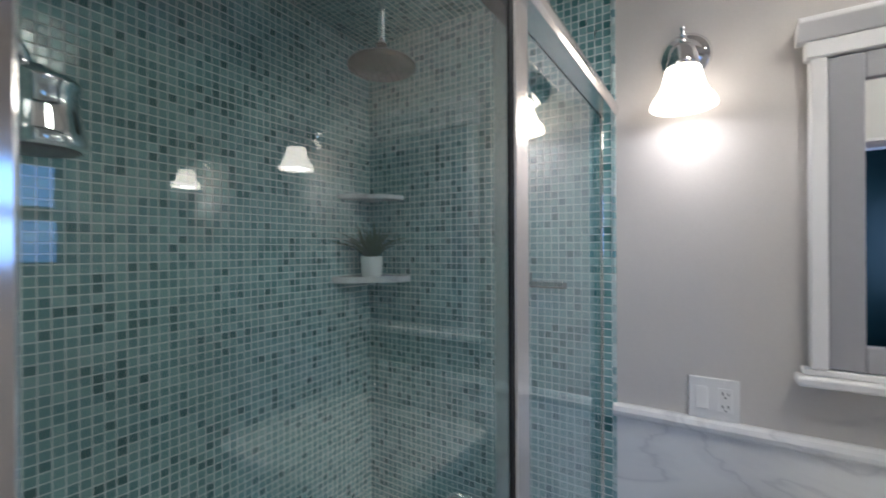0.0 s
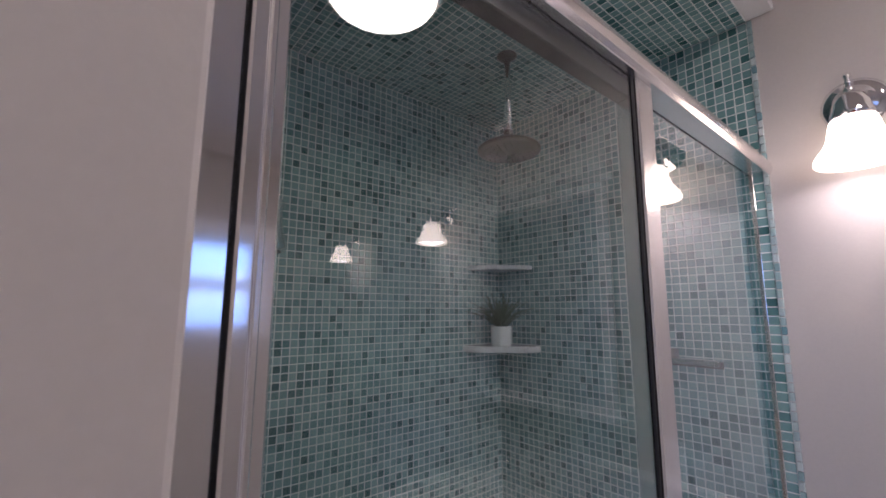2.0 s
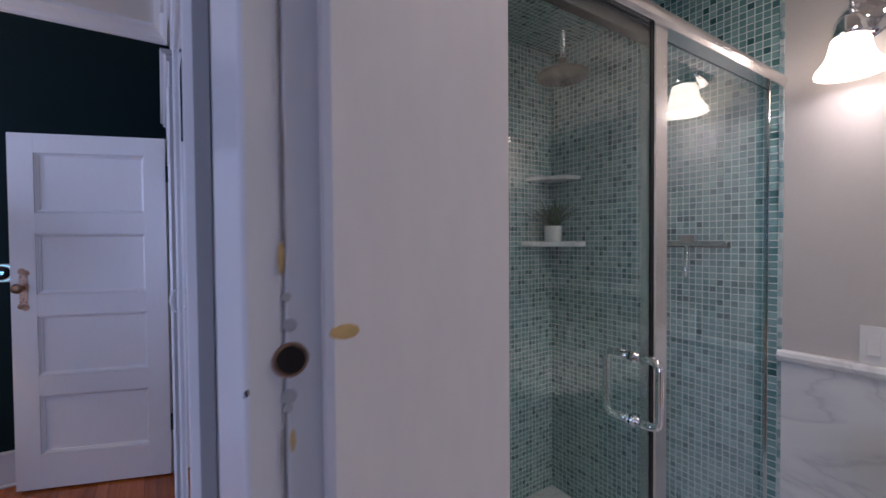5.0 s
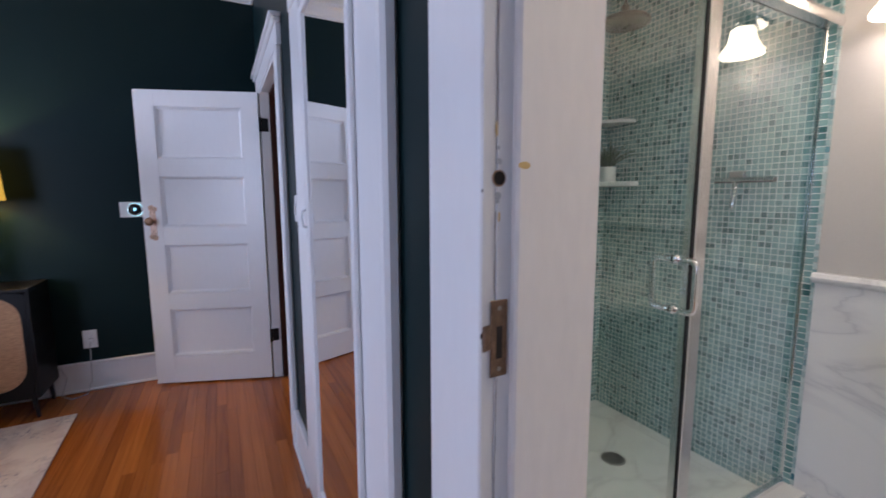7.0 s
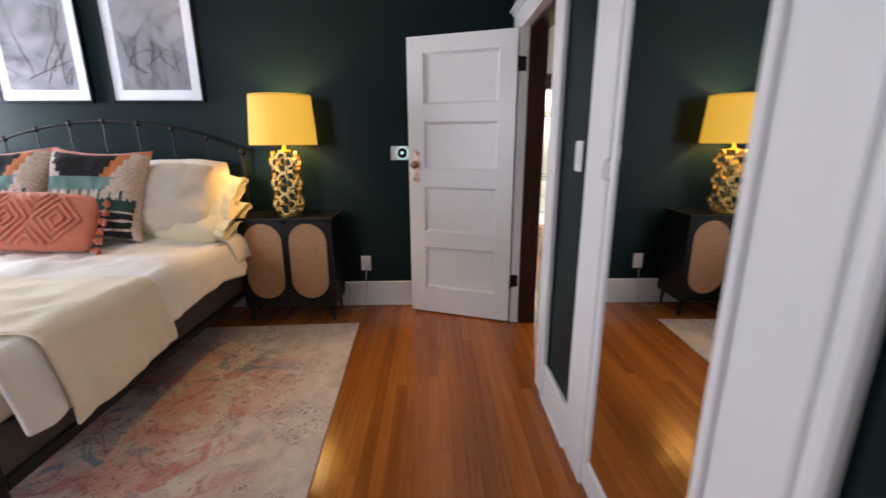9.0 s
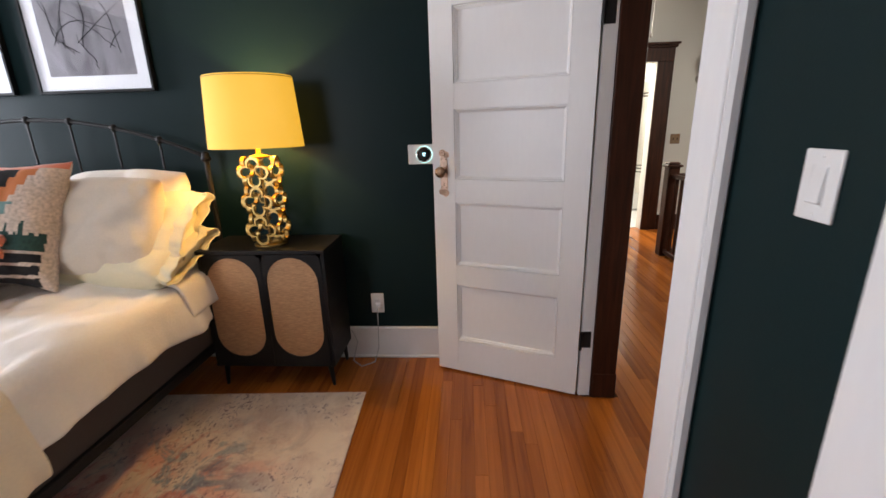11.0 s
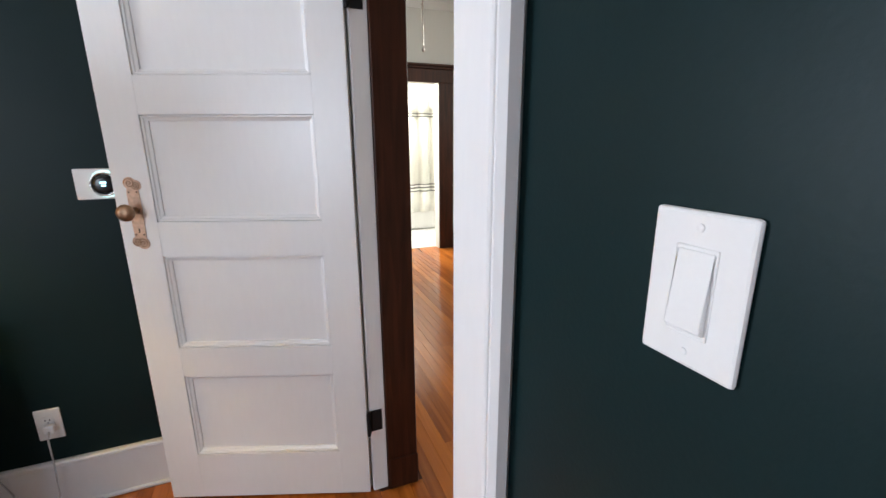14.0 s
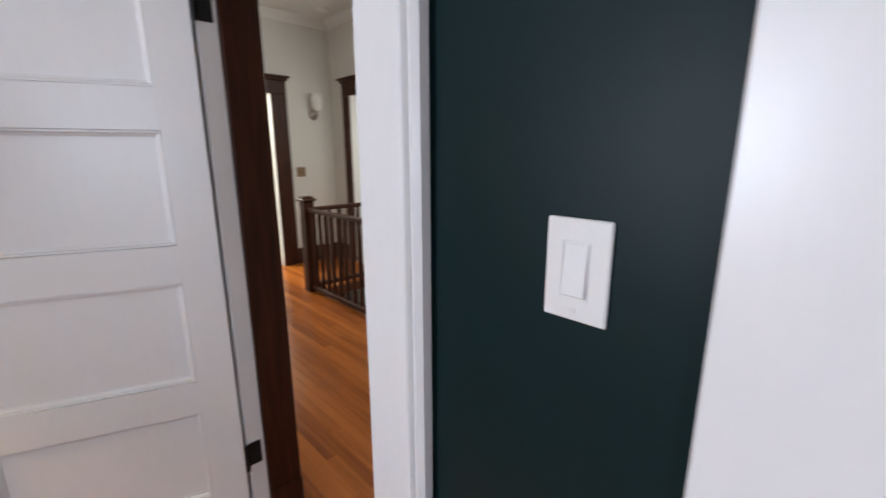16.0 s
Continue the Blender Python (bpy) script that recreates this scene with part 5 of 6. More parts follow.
# the coral bolster with raised diamonds and tassels
lm = lean(-2.405, -3.40, 0.868, 28, 2) @ pose(0, 0, 0, 0, 2.5, 0)
lw, lh = 0.98, 0.39
lum = thing("lumbar_pillow", "coral tufted lumbar pillow with raised diamonds and tassels", "pillow")
part("cushion", superpillow(lw, lh, 0.17, lm, "", "", CORAL, 0.5, seed=30, res=40, rounding=0.10, noise_amount=0.016), CORAL, lum, "", True)


def on_front(u, v):
    e = max(0.0, (1 - (2 * u / lw) ** 4) * (1 - (2 * v / lh) ** 4))
    return lm @ Vector((u, -(0.085 * e ** 0.5 + 0.004), v * (1 - 0.07 * (1 - (2 * u / lw) ** 2) * abs(2 * v / lh) ** 3)))


for k in range(-1, 2):
    cx = k * 0.285
    for size in (0.128, 0.085, 0.040):
        ring = []
        for (a0, b0), (a1, b1) in (((0, 1), (1, 0)), ((1, 0), (0, -1)), ((0, -1), (-1, 0)), ((-1, 0), (0, 1))):
            for q in range(6):
                t_ = q / 6
                ring.append(on_front(max(-lw * 0.48, min(lw * 0.48, cx + size * (a0 + (a1 - a0) * t_))), 1.12 * size * (b0 + (b1 - b0) * t_)))
        part("tufted_diamond", tube(ring, 0.0105, 7, closed=True), CORAL, lum, "", True)
    for sg in (-1, 1):
        if k < 1:
            mid = cx + 0.1425
            for reach, low in ((0.105, 0.045), (0.058, 0.095)):
                part("tufted_chevron", tube([on_front(mid - reach, sg * 0.158), on_front(mid - reach / 2, sg * (0.158 + low) / 2), on_front(mid, sg * low), on_front(mid + reach / 2, sg * (0.158 + low) / 2), on_front(mid + reach, sg * 0.158)], 0.0105, 7), CORAL, lum, "", True)
random.seed(3)
for sg in (-1, 1):
    for j in range(6):
        z = -0.15 + j * 0.06
        c0 = lm @ Vector((sg * lw / 2, 0, z))
        c1 = lm @ Vector((sg * (lw / 2 + 0.022), -0.03, z - 0.03))
        own = bmesh.new()
        for q in range(16):
            d = Vector((random.uniform(-1, 1), random.uniform(-1, 1), random.uniform(-1, 0.5))) * 0.022
            tube([c0 + d * 0.2, c0.lerp(c1, 0.6) + d * 0.7, c1 + d], [0.006, 0.008, 0.005], 6, own)
        part("tassel", own, CORAL, lum, "", True)

# nightstand
NX0, NX1, NY0, NY1, NT, NB = -3.155, -2.83, -2.30, -1.625, 0.800, 0.130
ns = thing("nightstand", "black cabinet with two oval cane doors", "nightstand")
part("top", block(NX0, NX1 + 0.004, NY0 - 0.003, NY1 + 0.003, NT - 0.022, NT, 0.003), BLACKWOOD, ns)
part("side_panel", block(NX0, NX1, NY0, NY0 + 0.02, NB, NT - 0.0225, 0.002), BLACKWOOD, ns)
part("side_panel", block(NX0, NX1, NY1 - 0.02, NY1, NB, NT - 0.0225, 0.002), BLACKWOOD, ns)
part("bottom_panel", block(NX0, NX1, NY0 + 0.0205, NY1 - 0.0205, NB, NB + 0.02, 0.002), BLACKWOOD, ns)
part("back_panel", block(NX0, NX0 + 0.012, NY0 + 0.0205, NY1 - 0.0205, NB + 0.0205, NT - 0.023), BLACKWOOD, ns)
for lx in (NX0 + 0.03, NX1 - 0.03):
    for ly in (NY0 + 0.04, NY1 - 0.04):
        part("leg", tube([(lx, ly, NB), (lx, ly + (0.012 if ly > -1.9 else -0.012), 0.0)], [0.016, 0.009], 12), BLACKMETAL, ns)


def capsule(cy, half, z0, z1, n=14, grow=0.0):
    r = half + grow
    pts = [(cy + r * math.cos(math.pi * i / n), z1 - half + r * math.sin(math.pi * i / n)) for i in range(n + 1)]
    pts += [(cy - r * math.cos(math.pi * i / n), z0 + half - r * math.sin(math.pi * i / n)) for i in range(n + 1)]
    return pts


for cy, d0, d1 in ((-2.130, NY0 + 0.021, -1.964), (-1.808, -1.961, NY1 - 0.021)):
    half, z0, z1 = 0.137, 0.190, 0.760
    ring = capsule(cy, half, z0, z1)
    own = bmesh.new()
    # the door's board is cut round the cane by a ring of quads out to its edges
    outer = []
    for yy, zz in ring:
        dy, dz = yy - cy, zz - (z0 + z1) / 2
        k = min(((d1 - cy) if dy > 0 else (cy - d0)) / max(abs(dy), 1e-6), ((NT - 0.025) - (z0 + z1) / 2 if dz > 0 else (z0 + z1) / 2 - (NB + 0.001)) / max(abs(dz), 1e-6))
        outer.append((cy + dy * k, (z0 + z1) / 2 + dz * k))
    va = [own.verts.new((NX1 - 0.0005, a, c)) for a, c in ring]
    vb = [own.verts.new((NX1 - 0.0005, a, c)) for a, c in outer]
    vc = [own.verts.new((NX1 - 0.016, a, c)) for a, c in ring]
    for i in range(len(ring)):
        j = (i + 1) % len(ring)
        own.faces.new((va[i], va[j], vb[j], vb[i]))
        own.faces.new((va[i], va[j], vc[j], vc[i]))
    dd = part("door", own, BLACKWOOD, ns)
    part("cane_panel", prism(capsule(cy, half, z0, z1, 14, 0.002), "x", NX1 - 0.014, NX1 - 0.008), CANE, dd, "woven tan cane")
    bm = bmesh.new()
    for k in range(46):
        zz = z0 + 0.006 + k * 0.0124
        e = zz - (z1 - half) if zz > z1 - half else (z0 + half) - zz if zz < z0 + half else 0
        hw = math.sqrt(max(half * half - e * e, 1e-4)) if e > 0 else half
        block(NX1 - 0.0082, NX1 - 0.0066, cy - hw, cy + hw, zz - 0.0022, zz + 0.0022, 0, bm)
    part("cane_weave", bm, CANE, dd)

# table lamp
L = pose(-2.968, -1.955, NT)
lp = thing("table_lamp", "gold quatrefoil lamp with a lit yellow shade", "table lamp", at=L)
part("base_plate", lathe([(0, 0), (0.085, 0), (0.085, 0.008), (0.08, 0.012), (0, 0.012)], 28), GOLD, lp, "", True)
part("stem", lathe([(0.007, 0.012), (0.007, 0.60)], 12), GOLD, lp)


def quatrefoil(radius, wire, deep, m):
    """A ring of four lobes, bent from flat metal strip."""
    own = bmesh.new()
    n, inner, outer = 72, [], []
    for i in range(n):
        a = 2 * math.pi * i / n
        s = a % (math.pi / 2) - math.pi / 4
        c = radius * 0.57
        rr = c * math.cos(s) + math.sqrt(max(0.0, (radius * 0.43) ** 2 - (c * math.sin(s)) ** 2))
        a2 = a
        for lst, k in ((inner, rr - wire), (outer, rr)):
            lst.append((k * math.cos(a2), k * math.sin(a2)))
    vs = []
    for lst, yy in ((inner, -deep), (outer, -deep), (outer, deep), (inner, deep)):
        vs.append([own.verts.new((x, yy, z)) for x, z in lst])
    for q in range(4):
        a, c = vs[q], vs[(q + 1) % 4]
        for i in range(n):
            j = (i + 1) % n
            own.faces.new((a[i], a[j], c[j], c[i]))
    own.transform(m)
    return own


for tier in range(3):
    for k in range(4):
        a = 1 + 90 * k
        part("quatrefoil", quatrefoil(0.077, 0.0125, 0.010, pose(0, 0, 0.012 + 0.080 + tier * 0.148, 0, 0, a) @ pose(0, -0.080, 0, 0, 45, 0)), GOLD, lp, "gold quatrefoil ring")
part("neck", lathe([(0.007, 0.45), (0.05, 0.458), (0.05, 0.466), (0.012, 0.475), (0.012, 0.52), (0.007, 0.53)], 20), GOLD, lp, "", True)
own = lathe([(0.228, 0.507), (0.205, 0.842), (0.202, 0.842), (0.225, 0.507)], 48)
own.transform(Matrix.Diagonal((0.90, 1.02, 1, 1)))
for e in [f for f in own.faces if len(f.verts) > 4]:
    own.faces.remove(e)
part("shade", own, LAMPSHADE, lp, "glowing yellow linen drum shade", True)
part("shade_ring", tube([(0.185 * math.cos(a * math.pi / 16), 0.21 * math.sin(a * math.pi / 16), 0.835) for a in range(32)], 0.002, 6, closed=True), GOLD, lp)
for a in (0, 120, 240):
    part("shade_spoke", tube([(0, 0, 0.60), (0.1 * math.cos(radians(a)), 0.11 * math.sin(radians(a)), 0.83), (0.184 * math.cos(radians(a)), 0.208 * math.sin(radians(a)), 0.835)], 0.0017, 6), GOLD, lp)
part("bulb", lathe([(0.012, 0.575), (0.013, 0.60), (0.020, 0.622), (0.022, 0.634), (0.015, 0.646), (0, 0.649)], 18), SHADEGLASS, lp, "lit bulb", True)

# thermostat
th = thing("thermostat", "round glowing thermostat on a white wall plate", "thermostat", at=pose(FAR + 0.0005, -1.138, 1.241, 0, 0, 90))
part("plate", block(-0.077, 0.077, -0.006, 0, -0.053, 0.053, 0.003, segments=2), PLASTIC, th, "white backing plate")
part("ring", lathe([(0, 0.006), (0.040, 0.006), (0.042, 0.012), (0.042, 0.026), (0.039, 0.029), (0.036, 0.029), (0.036, 0.012), (0, 0.012)], 40, m=pose(0.012, 0, 0, 90, 0, 0)), CHROME, th, "steel ring", True)
# added emitter: gives plate and wall the halo of the display
part("glow_edge", lathe([(0.040, 0.0062), (0.046, 0.0062), (0.046, 0.0085), (0.040, 0.0085)], 40, m=pose(0.012, 0, 0, 90, 0, 0)), GLOW, th, "added glowing rim for the display's blue halo")
sc = part("display", lathe([(0, 0.012), (0.0355, 0.012), (0.0355, 0.027), (0.02, 0.0295), (0, 0.030)], 40, m=pose(0.012, 0, 0, 90, 0, 0)), DARKPLASTIC, th, "black glass dial", True)
for z, w in ((0.006, 0.018), (-0.004, 0.012)):
    part("readout", block(0.012 - w / 2, 0.012 + w / 2, -0.0318, -0.0306, z - 0.003, z + 0.003), SCREEN, sc, "bright blue readout")

# cord and plug
pl = thing("lamp_cord", "grey flex from the outlet to the lamp", "cord")
part("plug", block(FAR + 0.0105, FAR + 0.034, -1.458, -1.424, 0.335, 0.368, 0.006, segments=2), PLASTIC, pl, "white plug")
part("flex", tube([(FAR + 0.033, -1.441, 0.345), (FAR + 0.05, -1.441, 0.32), (FAR + 0.046, -1.445, 0.20), (FAR + 0.05, -1.45, 0.08), (FAR + 0.09, -1.47, 0.006), (FAR + 0.14, -1.54, 0.005), (FAR + 0.10, -1.60, 0.02), (FAR + 0.045, -1.58, 0.12), (FAR + 0.04, -1.61, 0.19), (FAR + 0.04, -1.68, 0.22)], 0.003, 8), CORD, pl, "", True)


def picture(y0, y1):
    p = thing("framed_print", "grey misty branches print in a white mat and thin black frame", "picture", "prints over the bed")
    x = FAR + 0.001
    z0, z1, f = 1.612, 2.50, 0.014
    part("backing", block(x, x + 0.018, y0 + 0.002, y1 - 0.002, z0 + 0.002, z1 - 0.002), BLACKWOOD, p)
    part("mat", block(x + 0.0182, x + 0.021, y0 + f, y1 - f, z0 + f, z1 - f), MATBOARD, p, "wide white mat")
    part("print", block(x + 0.0212, x + 0.022, y0 + 0.082, y1 - 0.082, z0 + 0.086, z1 - 0.086), PHOTO, p, "grey photograph of bare branches")
    random.seed(int(-y0 * 100))
    bm = bmesh.new()
    for k in range(11):
        a = Vector((x + 0.0222, random.uniform(y0 + 0.12, y1 - 0.12), z0 + 0.10 + random.random() * 0.15))
        d = random.uniform(-0.7, 0.7)
        pts = [a]
        for i in range(9):
            d += random.uniform(-0.35, 0.35)
            nx = pts[-1] + Vector((0, 0.055 * math.sin(d), 0.055 * math.cos(d) if k % 3 else 0.02))
            if not (y0 + 0.09 < nx.y < y1 - 0.09 and z0 + 0.09 < nx.z < z1 - 0.09):
                break
            pts.append(nx)
        if len(pts) > 2:
            tube(pts, [0.0022 * (1 - i / (len(pts) + 1)) + 0.0004 for i in range(len(pts))], 4, bm)
    part("branch_lines", bm, DARKPLASTIC, p, "dark printed branches")
    for a0, a1, b0, b1 in ((y0, y0 + f, z0, z1), (y1 - f, y1, z0, z1), (y0 + f, y1 - f, z0, z0 + f), (y0 + f, y1 - f, z1 - f, z1)):
        part("frame_bar", block(x + 0.0005, x + 0.032, a0, a1, b0, b1, 0.0015), BLACKWOOD, p)
    gl = part("glazing", block(x + 0.0240, x + 0.0258, y0 + f, y1 - f, z0 + f, z1 - f), PANE, p, "clear glazing")
    gl.visible_shadow = False


picture(-3.225, -2.568)
picture(-4.030, -3.372)

# ---- hall things ----
def hall_casing(name, axis, wall, a0, a1, top, sign, w=0.14):
    t = tagged(new(name), "dark stained wooden door casing with a capped head", "", "", "structure")

    def bar(nm, p0, p1, z0, z1, depth, bev=0.004):
        lo, hi = sorted((wall + sign * 0.0005, wall + sign * depth))
        part(nm, block(lo, hi, p0, p1, z0, z1, bev) if axis == "x" else block(p0, p1, lo, hi, z0, z1, bev), BROWN, t)
    bar("casing_board", a0 - w, a0, 0, top, 0.024)
    bar("casing_board", a1, a1 + w, 0, top, 0.024)
    bar("head_board", a0 - w, a1 + w, top + 0.001, top + 0.15, 0.028)
    bar("cap_moulding", a0 - w - 0.02, a1 + w + 0.02, top + 0.151, top + 0.18, 0.05, 0.008)
    bar("cap_shelf", a0 - w - 0.035, a1 + w + 0.035, top + 0.181, top + 0.205, 0.075)


hall_casing("trim_far_door", "x", -6.45, 0.62, 1.40, 2.07, 1, 0.19)
hall_casing("trim_second_door", "y", 2.19, -6.0, -5.25, 2.07, -1)
struct("baseboard_hall_end", block(-6.449, -6.425, 1.592, 2.165, 0, 0.2, 0.004), BROWN, "dark stained hall baseboard")
struct("baseboard_hall_north", block(-6.425, -6.142, 2.165, 2.189, 0, 0.2, 0.004), BROWN, "dark stained hall baseboard")

bl = thing("stair_balustrade", "dark stained stair balustrade with turned newel post", "railing")
RAILY = 1.195
nw = part("newel_post", block(-5.355, -5.245, RAILY - 0.055, RAILY + 0.055, 0, 0.93, 0.006), BROWN, bl)
part("newel_cap", block(-5.375, -5.225, RAILY - 0.075, RAILY + 0.075, 0.931, 0.957, 0.008), BROWN, nw)
part("newel_crown", prism([(-5.355, RAILY - 0.055), (-5.245, RAILY - 0.055), (-5.245, RAILY + 0.055), (-5.355, RAILY + 0.055)], "z", 0.9575, 0.978, 0.008), BROWN, nw)
part("handrail", block(-5.244, -2.9, RAILY - 0.03, RAILY + 0.03, 0.825, 0.865, 0.010, segments=2), BROWN, bl)
part("bottom_rail", block(-5.244, -2.9, RAILY - 0.03, RAILY + 0.03, 0.03, 0.075, 0.006), BROWN, bl)
for k in range(19):
    x = -5.17 + k * 0.115
    part("baluster", block(x - 0.016, x + 0.016, RAILY - 0.016, RAILY + 0.016, 0.0755, 0.8245, 0.003), BROWN, bl)
bl2 = thing("stair_return_rail", "dark stained balustrade return to the wall", "railing")
part("handrail", block(-5.33, -5.27, RAILY + 0.056, 2.187, 0.825, 0.865, 0.010, segments=2), BROWN, bl2)
part("bottom_rail", block(-5.33, -5.27, RAILY + 0.056, 2.187, 0.03, 0.075, 0.006), BROWN, bl2)
for k in range(8):
    y = RAILY + 0.13 + k * 0.115
    part("baluster", block(-5.316, -5.284, y - 0.016, y + 0.016, 0.0755, 0.8245, 0.003), BROWN, bl2)

hs = thing("hall_sconce", "small hall wall lamp with a white glass shade", "wall lamp", at=pose(-6.45, 1.93, 1.86, 0, 0, 90))
part("backplate", lathe([(0, 0), (0.06, 0), (0.055, 0.012), (0.02, 0.02), (0, 0.02)], 24, m=pose(0, -0.0, 0, 90, 0, 0)), NICKEL, hs, "", True)
part("arm", tube([(0, -0.02, 0), (0, -0.08, -0.02), (0, -0.11, 0.03)], 0.009, 10), NICKEL, hs, "", True)
part("shade", lathe([(0.02, 0.04), (0.055, 0.07), (0.07, 0.16), (0.075, 0.24), (0.072, 0.24), (0.05, 0.07)], 28, m=pose(0, -0.11, 0)), PORCELAIN, hs, "unlit white glass shade", True)
sw = thing("hall_switch", "dark bronze switch plate on the hall wall", "light switch", at=pose(-6.4495, 1.715, 1.165, 0, 0, 90))
part("plate", block(-0.058, 0.058, -0.006, 0, -0.06, 0.06, 0.002), BRONZE, sw)
for gx in (-0.024, 0.024):
    part("toggle", block(gx - 0.005, gx + 0.005, -0.016, -0.0061, -0.012, 0.012, 0.002), DARKPLASTIC, sw)
dm = thing("hall_dome_light", "white glass ceiling light in the hall", "ceiling light")
part("rim", lathe([(0, HALL_CEILING - 0.001), (0.16, HALL_CEILING - 0.001), (0.16, HALL_CEILING - 0.03), (0.14, HALL_CEILING - 0.035), (0, HALL_CEILING - 0.035)], 30, m=pose(-4.9, 1.02, 0)), NICKEL, dm, "", True)
part("bowl", lathe([(0.14, HALL_CEILING - 0.036), (0.13, HALL_CEILING - 0.08), (0.09, HALL_CEILING - 0.115), (0, HALL_CEILING - 0.13)], 30, m=pose(-4.9, 1.02, 0)), PORCELAIN, dm, "white glass bowl", True)
sd = thing("smoke_detector", "white round smoke detector on the hall ceiling", "smoke detector")
part("body", lathe([(0, HALL_CEILING - 0.001), (0.065, HALL_CEILING - 0.001), (0.065, HALL_CEILING - 0.02), (0.05, HALL_CEILING - 0.035), (0, HALL_CEILING - 0.036)], 24, m=pose(-6.0, 1.9, 0)), PLASTIC, sd, "", True)
pc = thing("pull_cord", "thin metal pull rod with a knob hanging in the hall", "pull cord")
part("rod", tube([(-4.2, 0.42, 1.98), (-4.2, 0.42, HALL_CEILING - 0.001)], 0.006, 8), NICKEL, pc)
part("knob", lathe([(0, -0.02), (0.010, -0.014), (0.012, 0.0), (0.008, 0.012), (0.004, 0.02)], 12, m=pose(-4.2, 0.42, 1.97)), NICKEL, pc, "", True)

# far bathroom seen through the hall
tb = tagged(part("bathtub", block(-8.30, -7.72, 0.95, 2.6, 0.0045, 0.52, 0.05, segments=4), PORCELAIN, None, "", True), "white bathtub in the far bathroom", "bathtub")
sc_ = thing("shower_curtain", "white shower curtain with grey stripe bands", "curtain")
rows = []
for j in range(90):
    yy = 0.95 + j * 0.0185
    xx = -7.66 + 0.035 * math.sin(j * 0.55) + 0.012 * math.sin(j * 1.3)
    rows.append((xx, yy))
bands = ((0.30, 0.62, 0), (0.62, 0.64, 1), (0.64, 0.67, 0), (0.67, 0.695, 1), (0.695, 0.72, 0), (0.72, 0.74, 1), (0.74, 1.74, 0), (1.74, 1.76, 1), (1.76, 1.78, 0), (1.78, 1.80, 1), (1.80, 1.98, 0))
for z0, z1, k in bands:
    own = bmesh.new()
    lo = [own.verts.new((x, y, z0)) for x, y in rows]
    hi = [own.verts.new((x, y, z1)) for x, y in rows]
    for i in range(len(rows) - 1):
        own.faces.new((lo[i], lo[i + 1], hi[i + 1], hi[i]))
    ob = part("grey_stripe" if k else "cloth", own, GREYCLOTH if k else CURTAIN, sc_, "", True)
    so = ob.modifiers.new("thickness", "SOLIDIFY")
    so.thickness = 0.003
part("rod", tube([(-7.66, 0.3, 2.0), (-7.66, 3.0, 2.0)], 0.012, 10), CHROME, sc_, "chrome curtain rod")

# ---- floor boards ----
def board(x0, x1, y0, y1, z, depth=0.012, gap=0.0003):
    g, c = gap, 0.0006
    vs = []
    for zz, ins in ((z - depth, 0), (z - c, 0), (z, c)):
        vs += [(x0 + g + ins, y0 + g + ins, zz), (x1 - g - ins, y0 + g + ins, zz), (x1 - g - ins, y1 - g - ins, zz), (x0 + g + ins, y1 - g - ins, zz)]
    fs = [(8, 9, 10, 11)]
    for k in (0, 4):
        for i in range(4):
            j = (i + 1) % 4
            fs.append((k + i, k + j, k + 4 + j, k + 4 + i))
    return vs, fs


def mesh_of(name, pieces, material):
    vs, fs = [], []
    for v, f in pieces:
        o = len(vs)
        vs += v
        fs += [tuple(i + o for i in q) for q in f]
    me = bpy.data.meshes.new(name)
    me.from_pydata(vs, [], fs)
    me.materials.append(material)
    return me


floor = struct("floor_bedroom", block(FAR - 0.1, EAST + 0.1, SOUTH, FACE, -0.1, -0.009), SUBFLOOR, "orange-brown oak strip floor")
hall_floor = struct("floor_hall", block(-6.56, -1.5, FACE, 1.255, -0.1, -0.009), SUBFLOOR, "orange-brown oak strip floor of the hall")
hall_ext = struct("floor_hall_end", block(-6.56, -5.26, 1.255, 2.19, -0.1, -0.009), SUBFLOOR, "orange-brown oak strip floor of the hall")
random.seed(77)
BW = 0.0572
near, rest = [], []
y = FACE + 0.0
row = 0
while y > SOUTH:
    x = FAR + random.uniform(-0.9, 0.0)
    while x < EAST:
        ln = random.choice((0.7, 0.95, 1.2, 1.5, 1.9, 2.3)) * random.uniform(0.85, 1.15)
        a, c = max(x, FAR), min(x + ln, EAST)
        if c - a > 0.02:
            (near if y > -1.62 and a < 0.9 else rest).append((a, c, y - BW, y))
        x += ln
    y -= BW
for a, c, y0, y1 in near[:280]:
    ob = new("floor_board", mesh_of("floor_board", [board(a, c, y0, y1, 0.0)], PLANK))
    ob.parent = floor
more = new("more_boards", mesh_of("more_boards", [board(a, c, y0, y1, 0.0) for a, c, y0, y1 in near[280:] + rest], PLANK))
more.parent = floor
more["kind"] = "stuff"
hp = []
y = 1.255
while y > FACE:
    x = -6.6 + random.uniform(-0.9, 0)
    while x < -1.5:
        ln = random.uniform(0.8, 2.2)
        a, c = max(x, -6.56), min(x + ln, -1.52)
        lo_y = max(y - BW, FACE + 0.0005)
        if c - a > 0.02 and (y - BW > BACK or (a < -1.98 and c > -2.77)):
            if y - BW <= BACK:
                a, c = max(a, -2.769), min(c, -1.979)
            if c - a > 0.02:
                hp.append(board(a, c, lo_y, y, 0.0))
        x += ln
    y -= BW
y = 1.255 + BW
while y < 2.19:
    hp.append(board(-6.56, -5.27, y - BW, y, 0.0))
    y += BW
for piece in hp:
    ob = new("floor_board", mesh_of("floor_board", [piece], PLANK))
    ob.parent = hall_floor

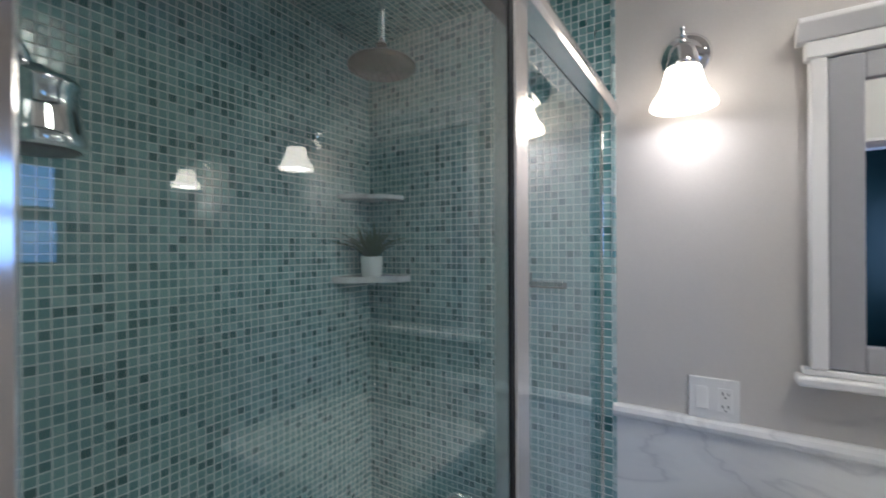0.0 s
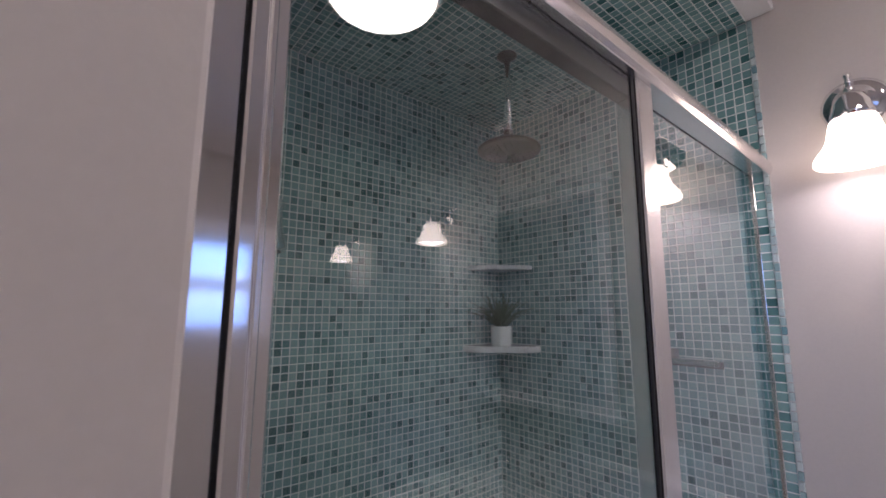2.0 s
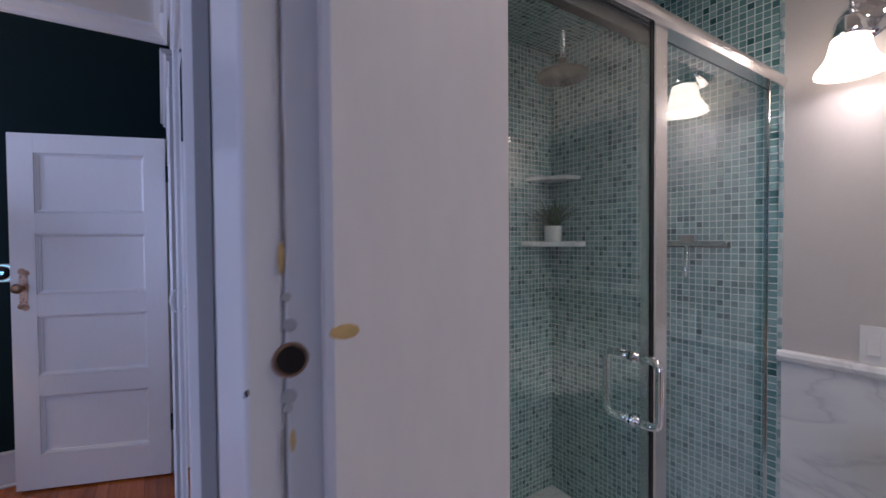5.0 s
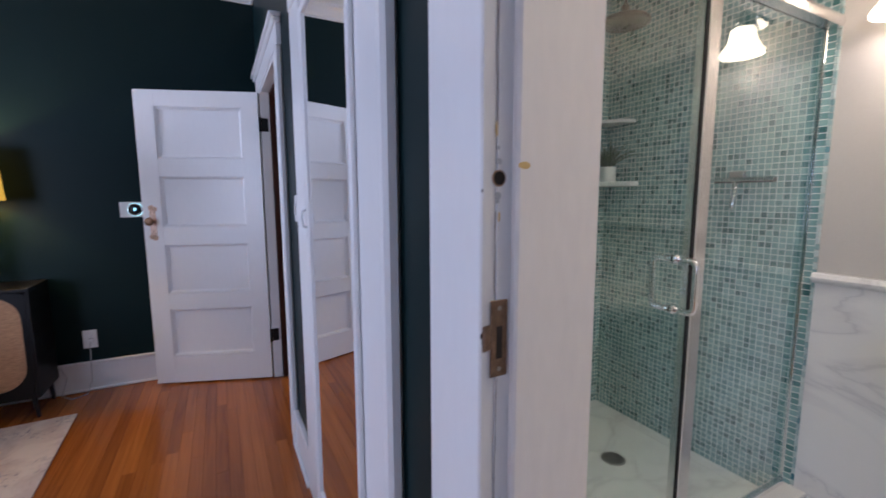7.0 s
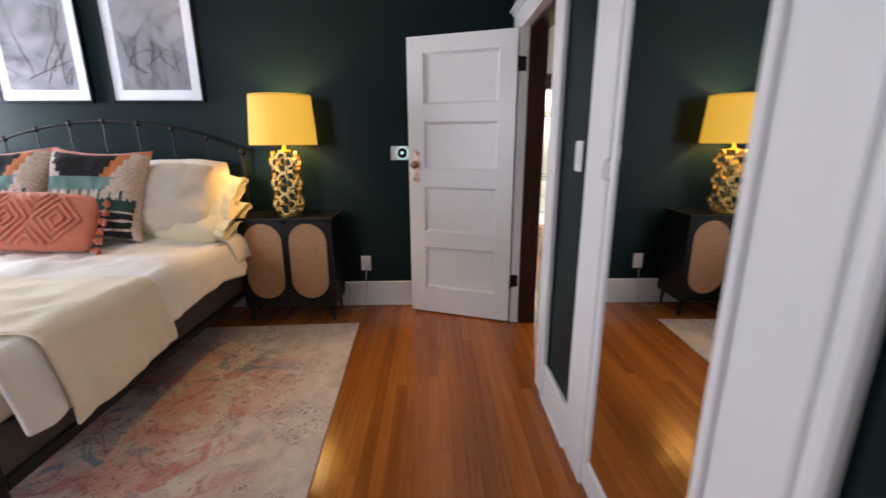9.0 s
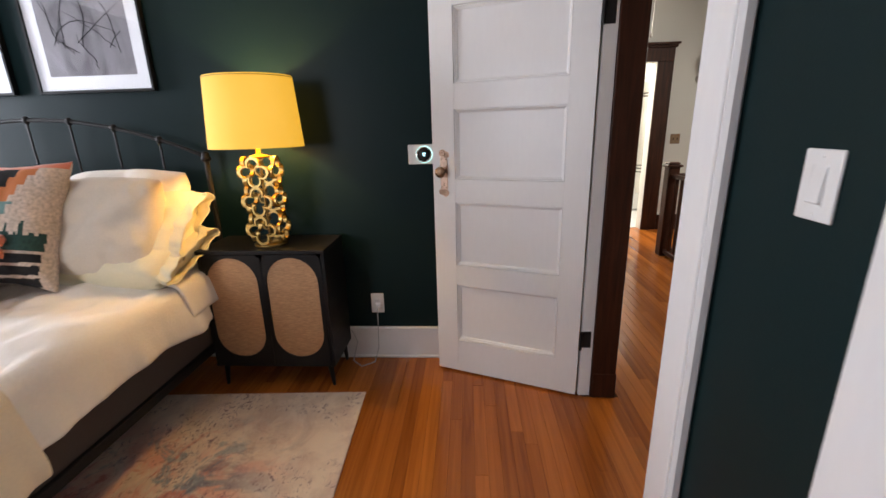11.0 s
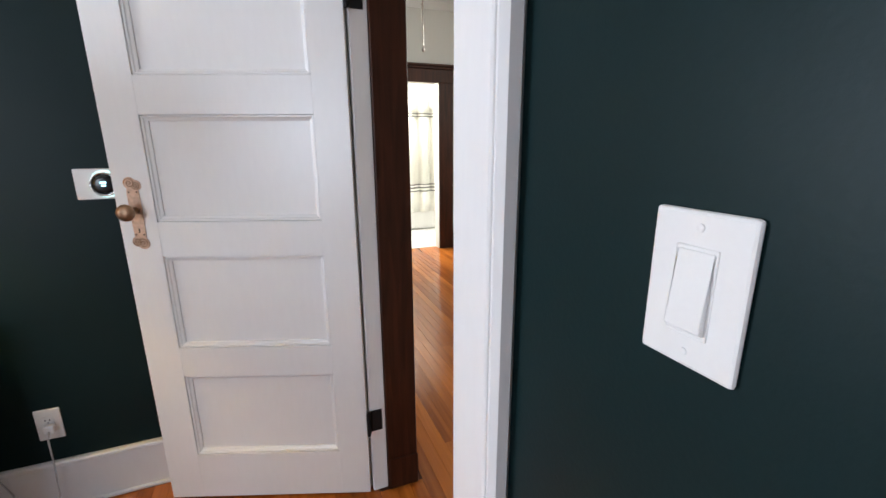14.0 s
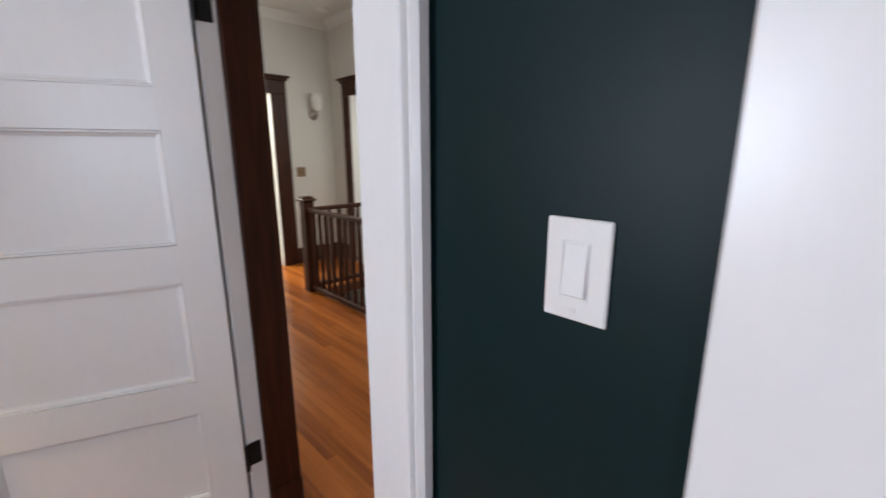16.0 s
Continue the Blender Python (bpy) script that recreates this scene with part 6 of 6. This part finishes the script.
# ---- glass mosaic of the shower ----
def mosaic(name, axis, base, sign, a0, a1, b0, b1, label, pitch=0.0252, gap=0.0034, own_tiles=None):
    """Square tiles, proud of their grout, on a plane across an axis; sign is the way they face."""
    lo, hi = sorted((base, base - sign * 0.004))
    lim = {"x": (lo, hi, a0, a1, b0, b1), "y": (a0, a1, lo, hi, b0, b1), "z": (a0, a1, b0, b1, lo, hi)}[axis]
    wall = struct(name, block(*lim), GROUT, label)
    put = {"x": lambda d, a, b: (d, a, b), "y": lambda d, a, b: (a, d, b), "z": lambda d, a, b: (a, b, d)}[axis]
    na, nb = int(round((a1 - a0) / pitch)), int(round((b1 - b0) / pitch))
    pa, pb = (a1 - a0) / na, (b1 - b0) / nb
    h = 0.0010
    rng = random.Random(len(name) * 7 + 1)
    vs, fs = [], []
    shared = None
    for i in range(na):
        for j in range(nb):
            p0, p1 = a0 + i * pa + gap / 2, a0 + (i + 1) * pa - gap / 2
            q0, q1 = b0 + j * pb + gap / 2, b0 + (j + 1) * pb - gap / 2
            t0, t1 = rng.uniform(-0.00025, 0.00025), rng.uniform(-0.00025, 0.00025)
            c = 0.0008
            own = own_tiles and own_tiles[0] <= i < own_tiles[1] and own_tiles[2] <= j < own_tiles[3]
            if own:
                if shared is None:
                    w, v = (p1 - p0) / 2, (q1 - q0) / 2
                    sv = [put(0, -w, -v), put(0, w, -v), put(0, w, v), put(0, -w, v)]
                    sv += [put(sign * h, -w + c, -v + c), put(sign * h, w - c, -v + c), put(sign * h, w - c, v - c), put(sign * h, -w + c, v - c)]
                    shared = mesh_of("tile", [(sv, [(4, 5, 6, 7)] + [(k, (k + 1) % 4, 4 + (k + 1) % 4, 4 + k) for k in range(4)])], TILE)
                ob = new("tile", shared)
                ob.parent = wall
                ob.location = put(base, (p0 + p1) / 2, (q0 + q1) / 2)
                continue
            o = len(vs)
            vs += [put(base, p0, q0), put(base, p1, q0), put(base, p1, q1), put(base, p0, q1)]
            vs += [put(base + sign * (h + t0), p0 + c, q0 + c), put(base + sign * (h + t1), p1 - c, q0 + c), put(base + sign * (h - t0), p1 - c, q1 - c), put(base + sign * (h - t1), p0 + c, q1 - c)]
            fs.append((o + 4, o + 5, o + 6, o + 7))
            for k in range(4):
                fs.append((o + k, o + (k + 1) % 4, o + 4 + (k + 1) % 4, o + 4 + k))
    me = bpy.data.meshes.new("tiles")
    me.from_pydata(vs, [], fs)
    me.materials.append(TILE)
    ob = new("more_tiles", me)
    ob.parent = wall
    ob["kind"] = "stuff"
    return wall


mosaic("wall_tiles_west", "x", SHOWER_X, 1, SHOWER_Y, NORTH, 0.045, 2.408, "blue-green glass mosaic shower wall", own_tiles=(0, 12, 50, 75))
mosaic("wall_tiles_north", "y", NORTH, -1, SHOWER_X, -0.322, 0.045, 2.408, "blue-green glass mosaic shower wall")
mosaic("wall_tiles_end", "y", SHOWER_Y - 0.05, 1, SHOWER_X, -0.338, 0.045, 2.408, "blue-green glass mosaic shower end wall")
mosaic("ceiling_tiles", "z", 2.409, -1, SHOWER_X, -0.322, SHOWER_Y - 0.05, NORTH, "blue-green glass mosaic shower ceiling")
# the bright trim pieces along the mosaic's outer edge
edge = tagged(new("trim_mosaic_edge"), "column of pale blue glass edge tiles", "", "", "structure")
for j in range(93):
    z0 = 0.13 + j * 0.0245
    if z0 < 2.385:
        vs, fs = [], []
        lo_, hi_ = z0 + 0.0013, z0 + 0.0232
        bmx = block(-0.3215, -0.3095, NORTH - 0.0055, NORTH + 0.003, lo_, hi_, 0.001)
        part("edge_tile", bmx, EDGETILE, edge)
